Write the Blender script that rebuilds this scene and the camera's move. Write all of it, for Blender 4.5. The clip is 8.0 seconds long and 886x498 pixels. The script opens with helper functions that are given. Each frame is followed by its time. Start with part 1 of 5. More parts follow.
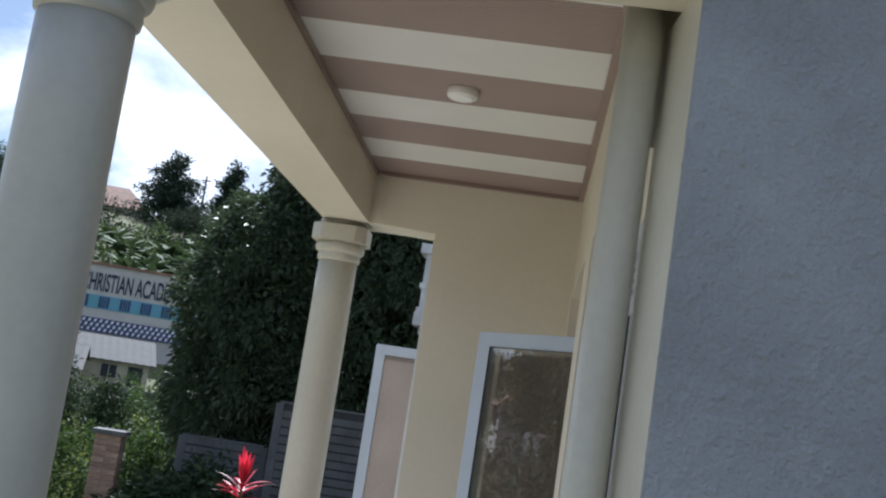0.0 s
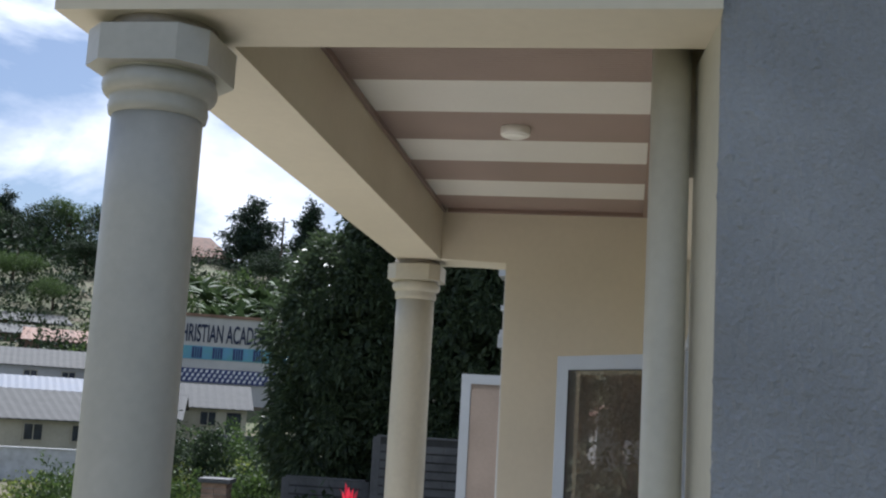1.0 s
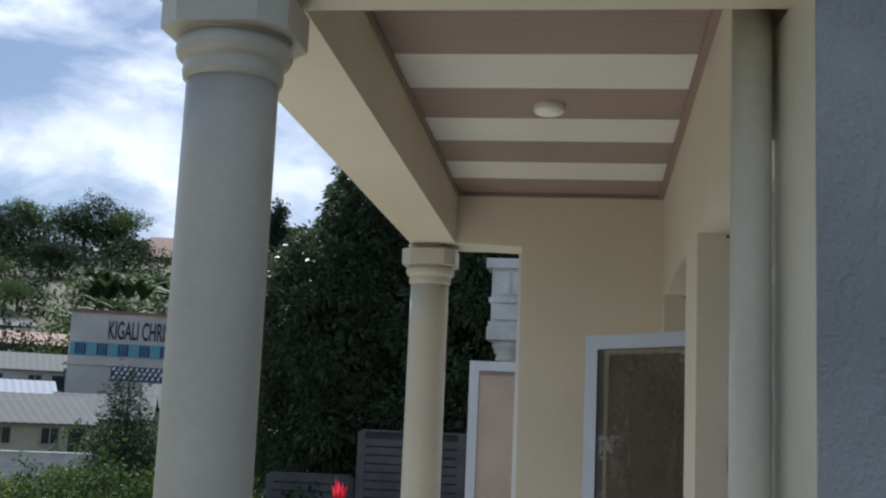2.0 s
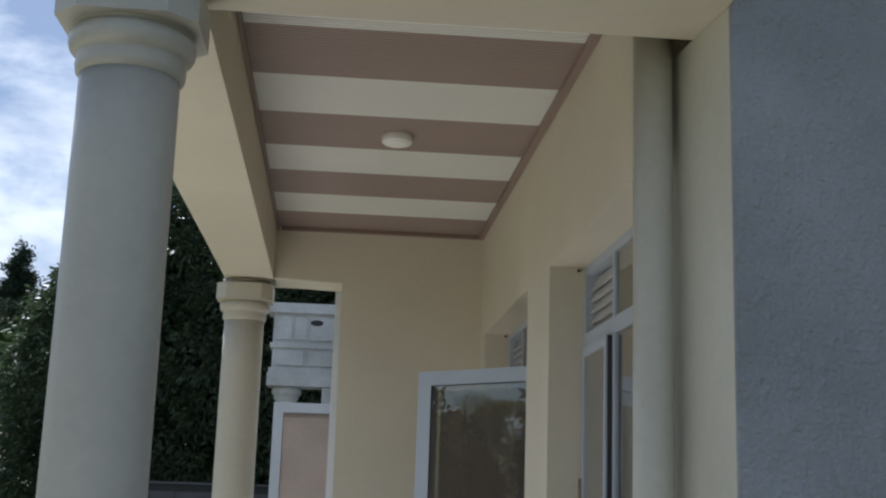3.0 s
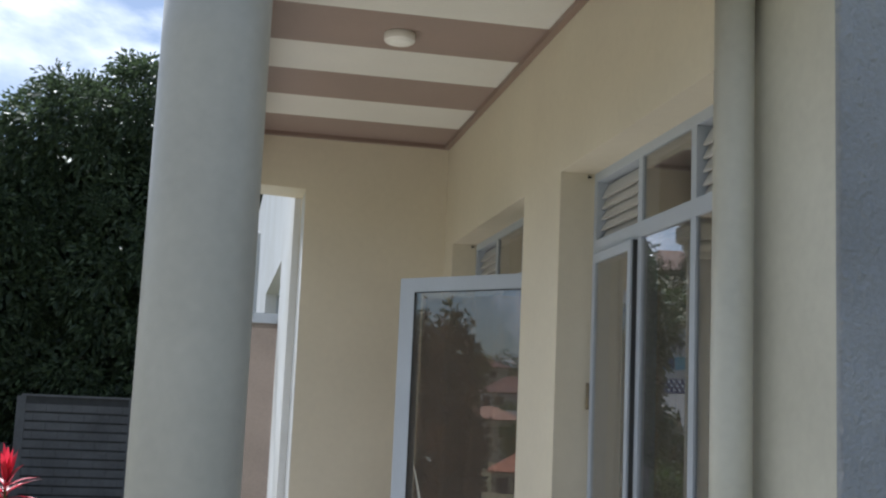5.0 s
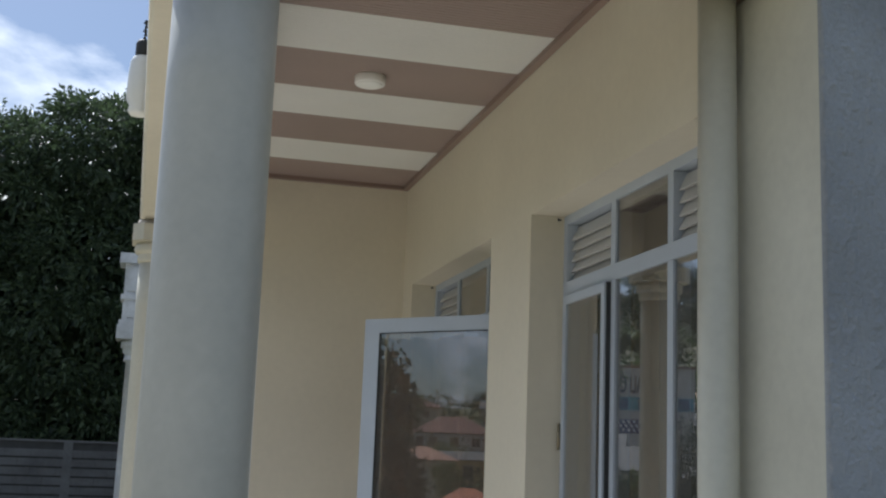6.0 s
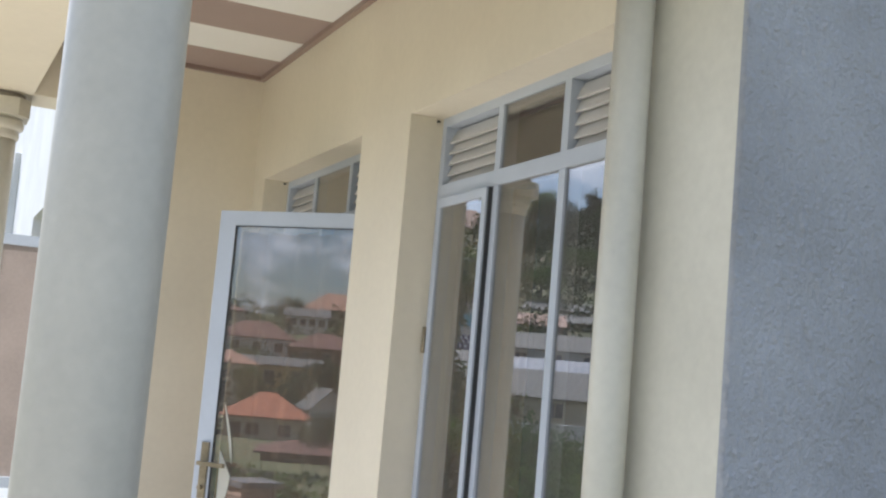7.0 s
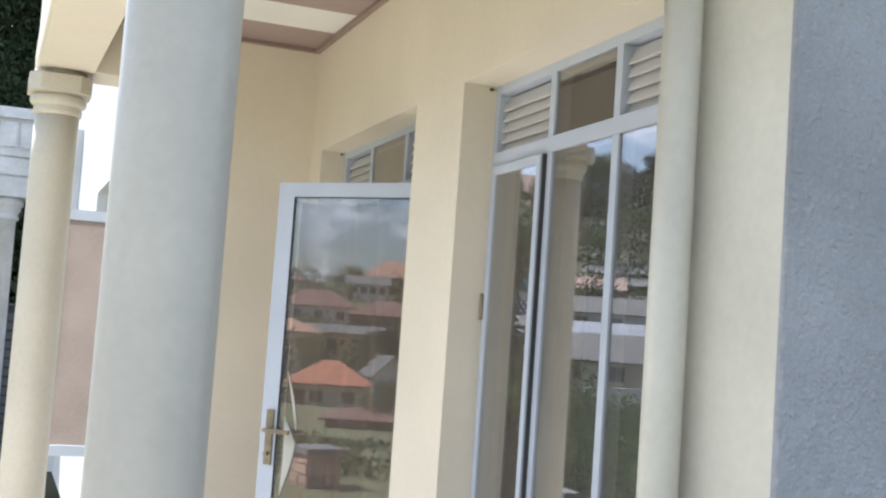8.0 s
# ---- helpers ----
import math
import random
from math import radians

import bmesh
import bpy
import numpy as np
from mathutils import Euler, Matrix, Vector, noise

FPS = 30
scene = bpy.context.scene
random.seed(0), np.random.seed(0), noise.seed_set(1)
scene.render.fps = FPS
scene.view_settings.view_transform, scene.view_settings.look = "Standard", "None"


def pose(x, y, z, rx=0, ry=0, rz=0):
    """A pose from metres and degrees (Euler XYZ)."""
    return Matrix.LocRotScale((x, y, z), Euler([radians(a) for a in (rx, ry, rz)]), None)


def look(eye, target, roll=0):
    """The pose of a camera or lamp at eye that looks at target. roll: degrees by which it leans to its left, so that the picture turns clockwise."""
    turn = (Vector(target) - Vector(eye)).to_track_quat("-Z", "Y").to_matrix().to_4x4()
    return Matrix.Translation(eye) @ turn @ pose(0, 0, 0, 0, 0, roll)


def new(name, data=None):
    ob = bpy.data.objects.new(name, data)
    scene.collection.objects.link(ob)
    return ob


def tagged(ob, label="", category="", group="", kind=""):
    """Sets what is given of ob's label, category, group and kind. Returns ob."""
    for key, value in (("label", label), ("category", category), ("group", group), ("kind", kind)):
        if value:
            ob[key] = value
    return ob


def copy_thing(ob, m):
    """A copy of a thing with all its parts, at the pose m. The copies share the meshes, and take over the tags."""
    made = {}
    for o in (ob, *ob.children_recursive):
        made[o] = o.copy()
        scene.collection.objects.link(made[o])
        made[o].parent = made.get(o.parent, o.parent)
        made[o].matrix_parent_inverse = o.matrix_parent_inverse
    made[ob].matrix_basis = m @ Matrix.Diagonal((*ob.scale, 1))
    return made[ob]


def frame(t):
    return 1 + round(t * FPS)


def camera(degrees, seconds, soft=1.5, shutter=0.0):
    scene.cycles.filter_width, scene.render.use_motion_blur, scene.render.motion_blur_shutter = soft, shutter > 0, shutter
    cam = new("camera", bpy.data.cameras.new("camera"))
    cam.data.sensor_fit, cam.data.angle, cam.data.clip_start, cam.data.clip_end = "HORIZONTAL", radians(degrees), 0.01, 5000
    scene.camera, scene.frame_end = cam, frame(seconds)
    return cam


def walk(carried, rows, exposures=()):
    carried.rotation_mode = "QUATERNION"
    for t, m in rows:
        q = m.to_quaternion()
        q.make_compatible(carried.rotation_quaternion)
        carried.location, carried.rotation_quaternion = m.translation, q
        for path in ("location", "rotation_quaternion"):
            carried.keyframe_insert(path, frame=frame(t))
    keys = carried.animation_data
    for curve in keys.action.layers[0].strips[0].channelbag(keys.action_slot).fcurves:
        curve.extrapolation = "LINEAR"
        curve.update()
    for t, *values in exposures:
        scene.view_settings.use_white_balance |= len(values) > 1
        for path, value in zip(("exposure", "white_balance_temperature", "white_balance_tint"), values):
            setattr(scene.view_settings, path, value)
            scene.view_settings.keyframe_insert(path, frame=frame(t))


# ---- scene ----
EXPOSURES = [(0.0, 0.82, 5500, 11), (0.6, 0.95, 5550, 11.5), (1.2, 0.5, 5650, 12), (2.4, 0.44, 5550, 9), (3.5, 0.54, 5600, 9), (4.5, 0.86, 5700, 10), (5.9, 0.58, 5600, 9), (6.4, 0.55, 5700, 11), (7.0, 1.64, 5800, 12), (7.4, 1.9, 5750, 12), (8.0, 1.92, 5750, 12)]
cam = camera(41.8, 8.0, soft=2.2)
PATH = [
    (0, (-0.137, -6.042, 1.718), (-0.320, -4.070, 1.993), 8.7),
    (0.5, (-0.088, -6.140, 1.767), (-0.268, -4.168, 2.050), 7.3),
    (1, (-0.077, -6.221, 1.766), (-0.399, -4.269, 2.060), 3.3),
    (1.2, (-0.083, -6.221, 1.764), (-0.423, -4.271, 2.050), 2.5),
    (2.3, (-0.465, -6.205, 1.643), (-0.639, -4.237, 1.950), 2.4),
    (2.5, (-0.525, -6.203, 1.624), (-0.612, -4.232, 1.952), 2.2),
    (3, (-0.693, -6.115, 1.604), (-0.541, -4.161, 2.002), 1.9),
    (3.5, (-0.873, -6.056, 1.574), (-0.610, -4.111, 1.957), 1.8),
    (4, (-0.961, -5.998, 1.523), (-0.614, -4.057, 1.858), 1.7),
    (4.5, (-1.072, -5.975, 1.522), (-0.707, -4.028, 1.798), 2.3),
    (4.7, (-1.100, -5.974, 1.522), (-0.739, -4.027, 1.796), 2.6),
    (5.8, (-1.255, -5.972, 1.519), (-0.820, -4.047, 1.849), 1.8),
    (6, (-1.283, -5.971, 1.519), (-0.806, -4.060, 1.868), 2.2),
    (6.5, (-1.416, -5.888, 1.523), (-0.752, -4.019, 1.779), 4),
    (6.6, (-1.424, -5.873, 1.484), (-0.733, -4.014, 1.744), 4.2),
    (6.8, (-1.441, -5.844, 1.485), (-0.696, -4.003, 1.722), 4.5),
    (7, (-1.457, -5.814, 1.479), (-0.659, -3.993, 1.695), 4.9),
    (7.4, (-1.471, -5.806, 1.483), (-0.681, -3.975, 1.645), 4.18),
    (7.5, (-1.475, -5.804, 1.526), (-0.692, -3.971, 1.655), 4),
    (7.6, (-1.478, -5.814, 1.535), (-0.706, -3.975, 1.661), 4),
    (7.7, (-1.478, -5.825, 1.527), (-0.719, -3.980, 1.657), 4),
    (7.8, (-1.475, -5.835, 1.506), (-0.731, -3.984, 1.645), 4),
    (8, (-1.465, -5.856, 1.482), (-0.754, -3.992, 1.632), 4),
]
walk(cam, [(row[0], look(*row[1:])) for row in PATH], EXPOSURES)

# ---- world, sun ----
SUN_AZ, SUN_EL = -14.0, 52.0      # degrees east of +y, above the horizon
world = bpy.data.worlds.new("world")
scene.world = world
world.use_nodes = True
wn, wl = world.node_tree.nodes, world.node_tree.links
wn.clear()
w_out = wn.new("ShaderNodeOutputWorld")
w_bg = wn.new("ShaderNodeBackground")
w_sky = wn.new("ShaderNodeTexSky")
w_sky.sky_type = "NISHITA"
w_sky.sun_disc = False
w_sky.sun_elevation = radians(SUN_EL)
w_sky.sun_rotation = radians(SUN_AZ)
w_sky.air_density, w_sky.dust_density = 1.0, 1.1
w_tc = wn.new("ShaderNodeTexCoord")
w_map = wn.new("ShaderNodeMapping")
w_map.inputs["Scale"].default_value = (1.0, 1.0, 2.1)
w_map.inputs["Location"].default_value = (0.35, 0.1, 0.2)
w_noise = wn.new("ShaderNodeTexNoise")
w_noise.inputs["Scale"].default_value = 4.4
w_noise.inputs["Detail"].default_value = 9.0
w_noise.inputs["Roughness"].default_value = 0.56
w_noise.inputs["Distortion"].default_value = 0.25
w_ramp = wn.new("ShaderNodeValToRGB")
w_ramp.color_ramp.elements[0].position = 0.485
w_ramp.color_ramp.elements[1].position = 0.60
w_mix = wn.new("ShaderNodeMix")
w_mix.data_type = "RGBA"
w_puff = wn.new("ShaderNodeTexNoise")           # the clouds' own light and shade
w_puff.inputs["Scale"].default_value = 9.0
w_puff.inputs["Detail"].default_value = 7.0
w_shade = wn.new("ShaderNodeValToRGB")
w_shade.color_ramp.elements[0].position, w_shade.color_ramp.elements[1].position = 0.38, 0.62
w_shade.color_ramp.elements[0].color, w_shade.color_ramp.elements[1].color = (0.62, 0.66, 0.73, 1), (1, 1, 1, 1)
w_lit = wn.new("ShaderNodeMix")
w_lit.data_type, w_lit.blend_type = "RGBA", "MULTIPLY"
w_lit.inputs[0].default_value = 1.0
w_lit.inputs[7].default_value = (14.5, 14.5, 14.6, 1)
wl.new(w_map.outputs["Vector"], w_puff.inputs["Vector"])
wl.new(w_puff.outputs["Fac"], w_shade.inputs["Fac"])
wl.new(w_shade.outputs["Color"], w_lit.inputs[6])
wl.new(w_lit.outputs[2], w_mix.inputs[7])
wl.new(w_tc.outputs["Generated"], w_map.inputs["Vector"])
wl.new(w_map.outputs["Vector"], w_noise.inputs["Vector"])
wl.new(w_noise.outputs["Fac"], w_ramp.inputs["Fac"])
wl.new(w_ramp.outputs["Color"], w_mix.inputs[0])
wl.new(w_sky.outputs["Color"], w_mix.inputs[6])
wl.new(w_mix.outputs[2], w_bg.inputs["Color"])
wl.new(w_bg.outputs["Background"], w_out.inputs["Surface"])
w_bg.inputs["Strength"].default_value = 0.056

sun_data = bpy.data.lights.new("sun", "SUN")
sun_data.energy, sun_data.angle, sun_data.color = 5.0, radians(0.5), (1.0, 0.95, 0.87)
sun = new("sun", sun_data)
sd = Vector((math.sin(radians(SUN_AZ)) * math.cos(radians(SUN_EL)), math.cos(radians(SUN_AZ)) * math.cos(radians(SUN_EL)), math.sin(radians(SUN_EL))))
sun.matrix_world = look(sd * 60, (0, 0, 0))


# ---- materials ----
def material(name, color, rough=0.7, metal=0.0, vary=0.12, scale=3.0, fine=60.0, bump=0.1, bump_scale=120.0, other=None, translucent=0.0, spec=0.5, objvary=0.0):
    """A surface with variation at two scales (large stains, fine grain) and a fine relief."""
    m = bpy.data.materials.new(name)
    m.use_nodes = True
    n, l = m.node_tree.nodes, m.node_tree.links
    b = n["Principled BSDF"]
    b.inputs["Roughness"].default_value, b.inputs["Metallic"].default_value = rough, metal
    b.inputs["Specular IOR Level"].default_value = spec
    tc = n.new("ShaderNodeTexCoord")
    n1, n2 = n.new("ShaderNodeTexNoise"), n.new("ShaderNodeTexNoise")
    n1.inputs["Scale"].default_value, n1.inputs["Detail"].default_value = scale, 5
    n2.inputs["Scale"].default_value, n2.inputs["Detail"].default_value = fine, 3
    for q in (n1, n2):
        l.new(tc.outputs["Object"], q.inputs["Vector"])
    add = n.new("ShaderNodeMath")
    add.operation = "MULTIPLY_ADD"
    add.inputs[1].default_value = 0.35
    l.new(n2.outputs["Fac"], add.inputs[0])
    l.new(n1.outputs["Fac"], add.inputs[2])
    ramp = n.new("ShaderNodeValToRGB")
    c2 = other or tuple(c * (1 - 2.2 * vary) for c in color)
    c1 = tuple(min(1, c * (1 + vary)) for c in color)
    ramp.color_ramp.elements[0].position, ramp.color_ramp.elements[1].position = 0.42, 0.92
    ramp.color_ramp.elements[0].color, ramp.color_ramp.elements[1].color = (*c2, 1), (*c1, 1)
    l.new(add.outputs[0], ramp.inputs["Fac"])
    col = ramp.outputs["Color"]
    if objvary:
        oi, hsv, mr = n.new("ShaderNodeObjectInfo"), n.new("ShaderNodeHueSaturation"), n.new("ShaderNodeMapRange")
        mr.inputs["To Min"].default_value, mr.inputs["To Max"].default_value = 1 - objvary, 1 + objvary
        l.new(oi.outputs["Random"], mr.inputs["Value"])
        l.new(mr.outputs["Result"], hsv.inputs["Value"])
        l.new(col, hsv.inputs["Color"])
        col = hsv.outputs["Color"]
    l.new(col, b.inputs["Base Color"])
    rr = n.new("ShaderNodeMapRange")
    rr.inputs["To Min"].default_value, rr.inputs["To Max"].default_value = max(0.02, rough - 0.08), min(1, rough + 0.1)
    l.new(n1.outputs["Fac"], rr.inputs["Value"])
    l.new(rr.outputs["Result"], b.inputs["Roughness"])
    if bump:
        n3, bp = n.new("ShaderNodeTexNoise"), n.new("ShaderNodeBump")
        n3.inputs["Scale"].default_value, n3.inputs["Detail"].default_value = bump_scale, 4
        bp.inputs["Strength"].default_value, bp.inputs["Distance"].default_value = bump, 0.01
        l.new(tc.outputs["Object"], n3.inputs["Vector"])
        l.new(n3.outputs["Fac"], bp.inputs["Height"])
        l.new(bp.outputs["Normal"], b.inputs["Normal"])
    if translucent:
        tr, mx = n.new("ShaderNodeBsdfTranslucent"), n.new("ShaderNodeMixShader")
        hs = n.new("ShaderNodeHueSaturation")
        hs.inputs["Value"].default_value, hs.inputs["Saturation"].default_value = 1.6, 1.1
        l.new(col, hs.inputs["Color"])
        l.new(hs.outputs["Color"], tr.inputs["Color"])
        mx.inputs[0].default_value = translucent
        l.new(b.outputs["BSDF"], mx.inputs[1])
        l.new(tr.outputs["BSDF"], mx.inputs[2])
        l.new(mx.outputs["Shader"], n["Material Output"].inputs["Surface"])
    return m


def leafy(name, color, rough=0.45, translucent=0.25, spread=0.5, spec=0.5):
    """Foliage: the tone changes from leaf to leaf."""
    m = bpy.data.materials.new(name)
    m.use_nodes = True
    n, l = m.node_tree.nodes, m.node_tree.links
    b = n["Principled BSDF"]
    b.inputs["Roughness"].default_value = rough
    b.inputs["Specular IOR Level"].default_value = spec
    geo, ramp = n.new("ShaderNodeNewGeometry"), n.new("ShaderNodeValToRGB")
    ramp.color_ramp.elements[0].color = (*[c * (1 - spread) for c in color], 1)
    ramp.color_ramp.elements[1].color = (color[0] * (1 + spread * 1.3), color[1] * (1 + spread), color[2] * (1 + spread * 0.4), 1)
    l.new(geo.outputs["Random Per Island"], ramp.inputs["Fac"])
    l.new(ramp.outputs["Color"], b.inputs["Base Color"])
    tr, mx = n.new("ShaderNodeBsdfTranslucent"), n.new("ShaderNodeMixShader")
    l.new(ramp.outputs["Color"], tr.inputs["Color"])
    mx.inputs[0].default_value = translucent
    l.new(b.outputs["BSDF"], mx.inputs[1])
    l.new(tr.outputs["BSDF"], mx.inputs[2])
    l.new(mx.outputs["Shader"], n["Material Output"].inputs["Surface"])
    return m


def glass_material(name, tint, f0):
    """Window glass: a clear reflection that grows towards grazing view, over a tinted see-through pane."""
    m = bpy.data.materials.new(name)
    m.use_nodes = True
    n, l = m.node_tree.nodes, m.node_tree.links
    n.remove(n["Principled BSDF"])
    fr, gl, tp, mx = n.new("ShaderNodeLayerWeight"), n.new("ShaderNodeBsdfGlossy"), n.new("ShaderNodeBsdfTransparent"), n.new("ShaderNodeMixShader")
    fr.inputs["Blend"].default_value = 0.5
    pw, sc = n.new("ShaderNodeMath"), n.new("ShaderNodeMath")
    pw.operation, sc.operation = "POWER", "MULTIPLY_ADD"
    pw.inputs[1].default_value = 4.0
    sc.inputs[1].default_value, sc.inputs[2].default_value = 1 - f0, f0
    l.new(fr.outputs["Facing"], pw.inputs[0])
    l.new(pw.outputs[0], sc.inputs[0])
    gl.inputs["Roughness"].default_value = 0.002
    gl.inputs["Color"].default_value = (0.95, 0.97, 1, 1)
    tp.inputs["Color"].default_value = (*tint, 1)
    tc, nz, bp = n.new("ShaderNodeTexCoord"), n.new("ShaderNodeTexNoise"), n.new("ShaderNodeBump")
    nz.inputs["Scale"].default_value = 2.2
    bp.inputs["Strength"].default_value, bp.inputs["Distance"].default_value = 0.05, 0.0006
    l.new(tc.outputs["Object"], nz.inputs["Vector"])
    l.new(nz.outputs["Fac"], bp.inputs["Height"])
    l.new(bp.outputs["Normal"], gl.inputs["Normal"])
    l.new(sc.outputs[0], mx.inputs[0])
    l.new(tp.outputs["BSDF"], mx.inputs[1])
    l.new(gl.outputs["BSDF"], mx.inputs[2])
    # thin pale diffuse layer that lifts the pane's darks, as lens haze would
    veil, dn, dr, dm = n.new("ShaderNodeBsdfDiffuse"), n.new("ShaderNodeTexNoise"), n.new("ShaderNodeMapRange"), n.new("ShaderNodeMixShader")
    veil.inputs["Color"].default_value = (0.55, 0.52, 0.48, 1)
    dn.inputs["Scale"].default_value, dn.inputs["Detail"].default_value = 3.0, 6
    dr.inputs["To Min"].default_value, dr.inputs["To Max"].default_value = 0.03, 0.10
    l.new(tc.outputs["Object"], dn.inputs["Vector"])
    l.new(dn.outputs["Fac"], dr.inputs["Value"])
    l.new(dr.outputs["Result"], dm.inputs[0])
    l.new(mx.outputs["Shader"], dm.inputs[1])
    l.new(veil.outputs["BSDF"], dm.inputs[2])
    l.new(dm.outputs["Shader"], n["Material Output"].inputs["Surface"])
    return m


CREAM = material("cream_paint", (0.65, 0.59, 0.468), 0.55, vary=0.04, scale=1.6, fine=30, bump=0.06, bump_scale=70)
COLUMN = material("cream_column_paint", (0.54, 0.50, 0.40), 0.5, vary=0.06, scale=2.5, fine=40, bump=0.08, bump_scale=45)
PALE_CREAM = material("pale_cream_paint", (0.57, 0.55, 0.465), 0.38, vary=0.06, scale=2.5, fine=40, bump=0.06, bump_scale=45)
# the column paint again, greyed and darkened for the front column's cooler light
COLUMN_COOL_LIGHT = material("cream_column_paint_cool_light", (0.425, 0.415, 0.375), 0.34, vary=0.08, scale=2.2, fine=40, bump=0.08, bump_scale=45)
GREY = material("blue_grey_stucco", (0.298, 0.312, 0.336), 0.7, vary=0.11, scale=3, fine=90, bump=0.45, bump_scale=170)
WHITE = material("white_paint", (0.68, 0.69, 0.71), 0.6, vary=0.05, scale=2, fine=40, bump=0.1, bump_scale=60, other=(0.60, 0.60, 0.59))
WORN_WHITE = material("weathered_white_paint", (0.60, 0.60, 0.61), 0.75, vary=0.1, scale=3, fine=25, bump=0.2, bump_scale=50, other=(0.42, 0.42, 0.42))
PVC_WHITE = material("white_pvc", (0.80, 0.79, 0.74), 0.4, vary=0.03, scale=2, bump=0.02)
PVC_BROWN = material("brown_pvc", (0.36, 0.28, 0.245), 0.4, vary=0.06, scale=2, bump=0.02, bump_scale=40)
TRIM = material("dark_brown_pvc", (0.26, 0.185, 0.155), 0.4, vary=0.06, scale=3, bump=0.02)
ALU = material("blue_grey_aluminium", (0.43, 0.468, 0.53), 0.38, metal=0.0, vary=0.03, scale=5, bump=0.02)
ALU_PALE = material("pale_aluminium", (0.50, 0.485, 0.47), 0.4, metal=0.0, vary=0.04, scale=5, bump=0.02)
GASKET = material("black_rubber", (0.03, 0.03, 0.03), 0.6, vary=0.1, bump=0.0)
BRASS = material("aged_bronze", (0.30, 0.25, 0.17), 0.4, metal=0.7, vary=0.15, scale=20, bump=0.05)
GLASS = glass_material("bronze_tinted_glass", (0.73, 0.705, 0.675), 0.17)
FILM = material("white_film", (0.74, 0.73, 0.66), 0.5, vary=0.03, bump=0.0)
CURTAIN = material("brown_curtain", (0.52, 0.38, 0.24), 0.85, vary=0.12, scale=6, bump=0.1, bump_scale=300, translucent=0.35)
PAINTED_PANE = material("painted_pane_brown", (0.25, 0.208, 0.182), 0.3, vary=0.10, scale=3, bump=0.0, translucent=0.12)
# guessed grey, set low so the rooms look unlit through the panes
DIM_ROOM = material("dimmed_room_plaster", (0.20, 0.195, 0.19), 0.8, vary=0.06, bump=0.05)
TILE = material("floor_tile", (0.62, 0.58, 0.52), 0.35, vary=0.08, scale=5, bump=0.05)
LAMP = material("white_plastic", (0.80, 0.78, 0.74), 0.35, vary=0.02, bump=0.0)
EARTH = material("grass_and_earth", (0.055, 0.080, 0.028), 0.95, vary=0.3, scale=0.25, fine=3.0, bump=0.6, bump_scale=6, other=(0.115, 0.08, 0.045))
BRICK = material("fired_brick", (0.36, 0.24, 0.18), 0.85, vary=0.2, scale=8, fine=60, bump=0.3, bump_scale=90, objvary=0.25)
MORTAR = material("mortar", (0.36, 0.32, 0.28), 0.9, vary=0.12, scale=8, bump=0.3)
JOINT = material("dark_mortar", (0.055, 0.055, 0.055), 0.9, vary=0.12, scale=8, bump=0.3)
CONCRETE = material("concrete_block", (0.135, 0.135, 0.138), 0.85, vary=0.16, scale=2, fine=25, bump=0.3, bump_scale=60, objvary=0.12)
SHEET = material("corrugated_iron", (0.12, 0.12, 0.116), 0.8, metal=0.0, spec=0.2, vary=0.14, scale=1.2, fine=14, bump=0.05)
SHEET_BLUE = material("blue_grey_sheet", (0.16, 0.18, 0.225), 0.75, metal=0.0, vary=0.1, scale=1.0, bump=0.05)
CLAY = material("orange_roof_tile", (0.31, 0.115, 0.062), 0.75, vary=0.15, scale=1.5, fine=12, bump=0.2, bump_scale=12)
CLAY_DULL = material("dull_red_roof_tile", (0.135, 0.07, 0.055), 0.8, vary=0.2, scale=1.2, fine=10, bump=0.2, bump_scale=12)
CLAY_BROWN = material("brown_roof_tile", (0.30, 0.17, 0.12), 0.8, vary=0.15, scale=1.5, fine=12, bump=0.2, bump_scale=12)
PALE_WALL = material("pale_house_paint", (0.44, 0.40, 0.31), 0.8, vary=0.1, scale=0.8, fine=8, bump=0.1)
OCHRE_WALL = material("ochre_house_paint", (0.55, 0.38, 0.16), 0.8, vary=0.1, scale=0.8, fine=8, bump=0.1)
MUD_WALL = material("mud_brick_wall", (0.26, 0.16, 0.11), 0.9, vary=0.2, scale=0.8, fine=8, bump=0.3)
SCHOOL_WALL = material("school_wall_paint", (0.50, 0.485, 0.455), 0.8, vary=0.1, scale=0.5, fine=5, bump=0.1)
DARK_PANE = material("dark_window_pane", (0.03, 0.035, 0.05), 0.15, vary=0.2, bump=0.0)
MURAL = material("blue_mural_paint", (0.11, 0.24, 0.38), 0.8, vary=0.35, scale=0.9, fine=4, bump=0.0, other=(0.13, 0.34, 0.32))
INK = material("dark_blue_sign_paint", (0.02, 0.03, 0.07), 0.8, vary=0.1, bump=0.0)
BLUE_INK = material("blue_pattern_paint", (0.05, 0.065, 0.17), 0.8, vary=0.15, bump=0.0)
BARK = material("bark", (0.10, 0.075, 0.05), 0.95, vary=0.3, scale=5, fine=40, bump=0.7, bump_scale=25)
MANGO = leafy("mango_leaves", (0.060, 0.090, 0.050), 0.45, 0.3, 0.4, 0.4)
DARK_LEAF = leafy("dark_leaves", (0.036, 0.060, 0.032), 0.7, 0.12, 0.5, 0.25)
LIGHT_LEAF = leafy("light_leaves", (0.15, 0.195, 0.06), 0.65, 0.45, 0.5, 0.25)
HEDGE_LEAF = leafy("hedge_leaves", (0.065, 0.110, 0.036), 0.65, 0.3, 0.5, 0.25)
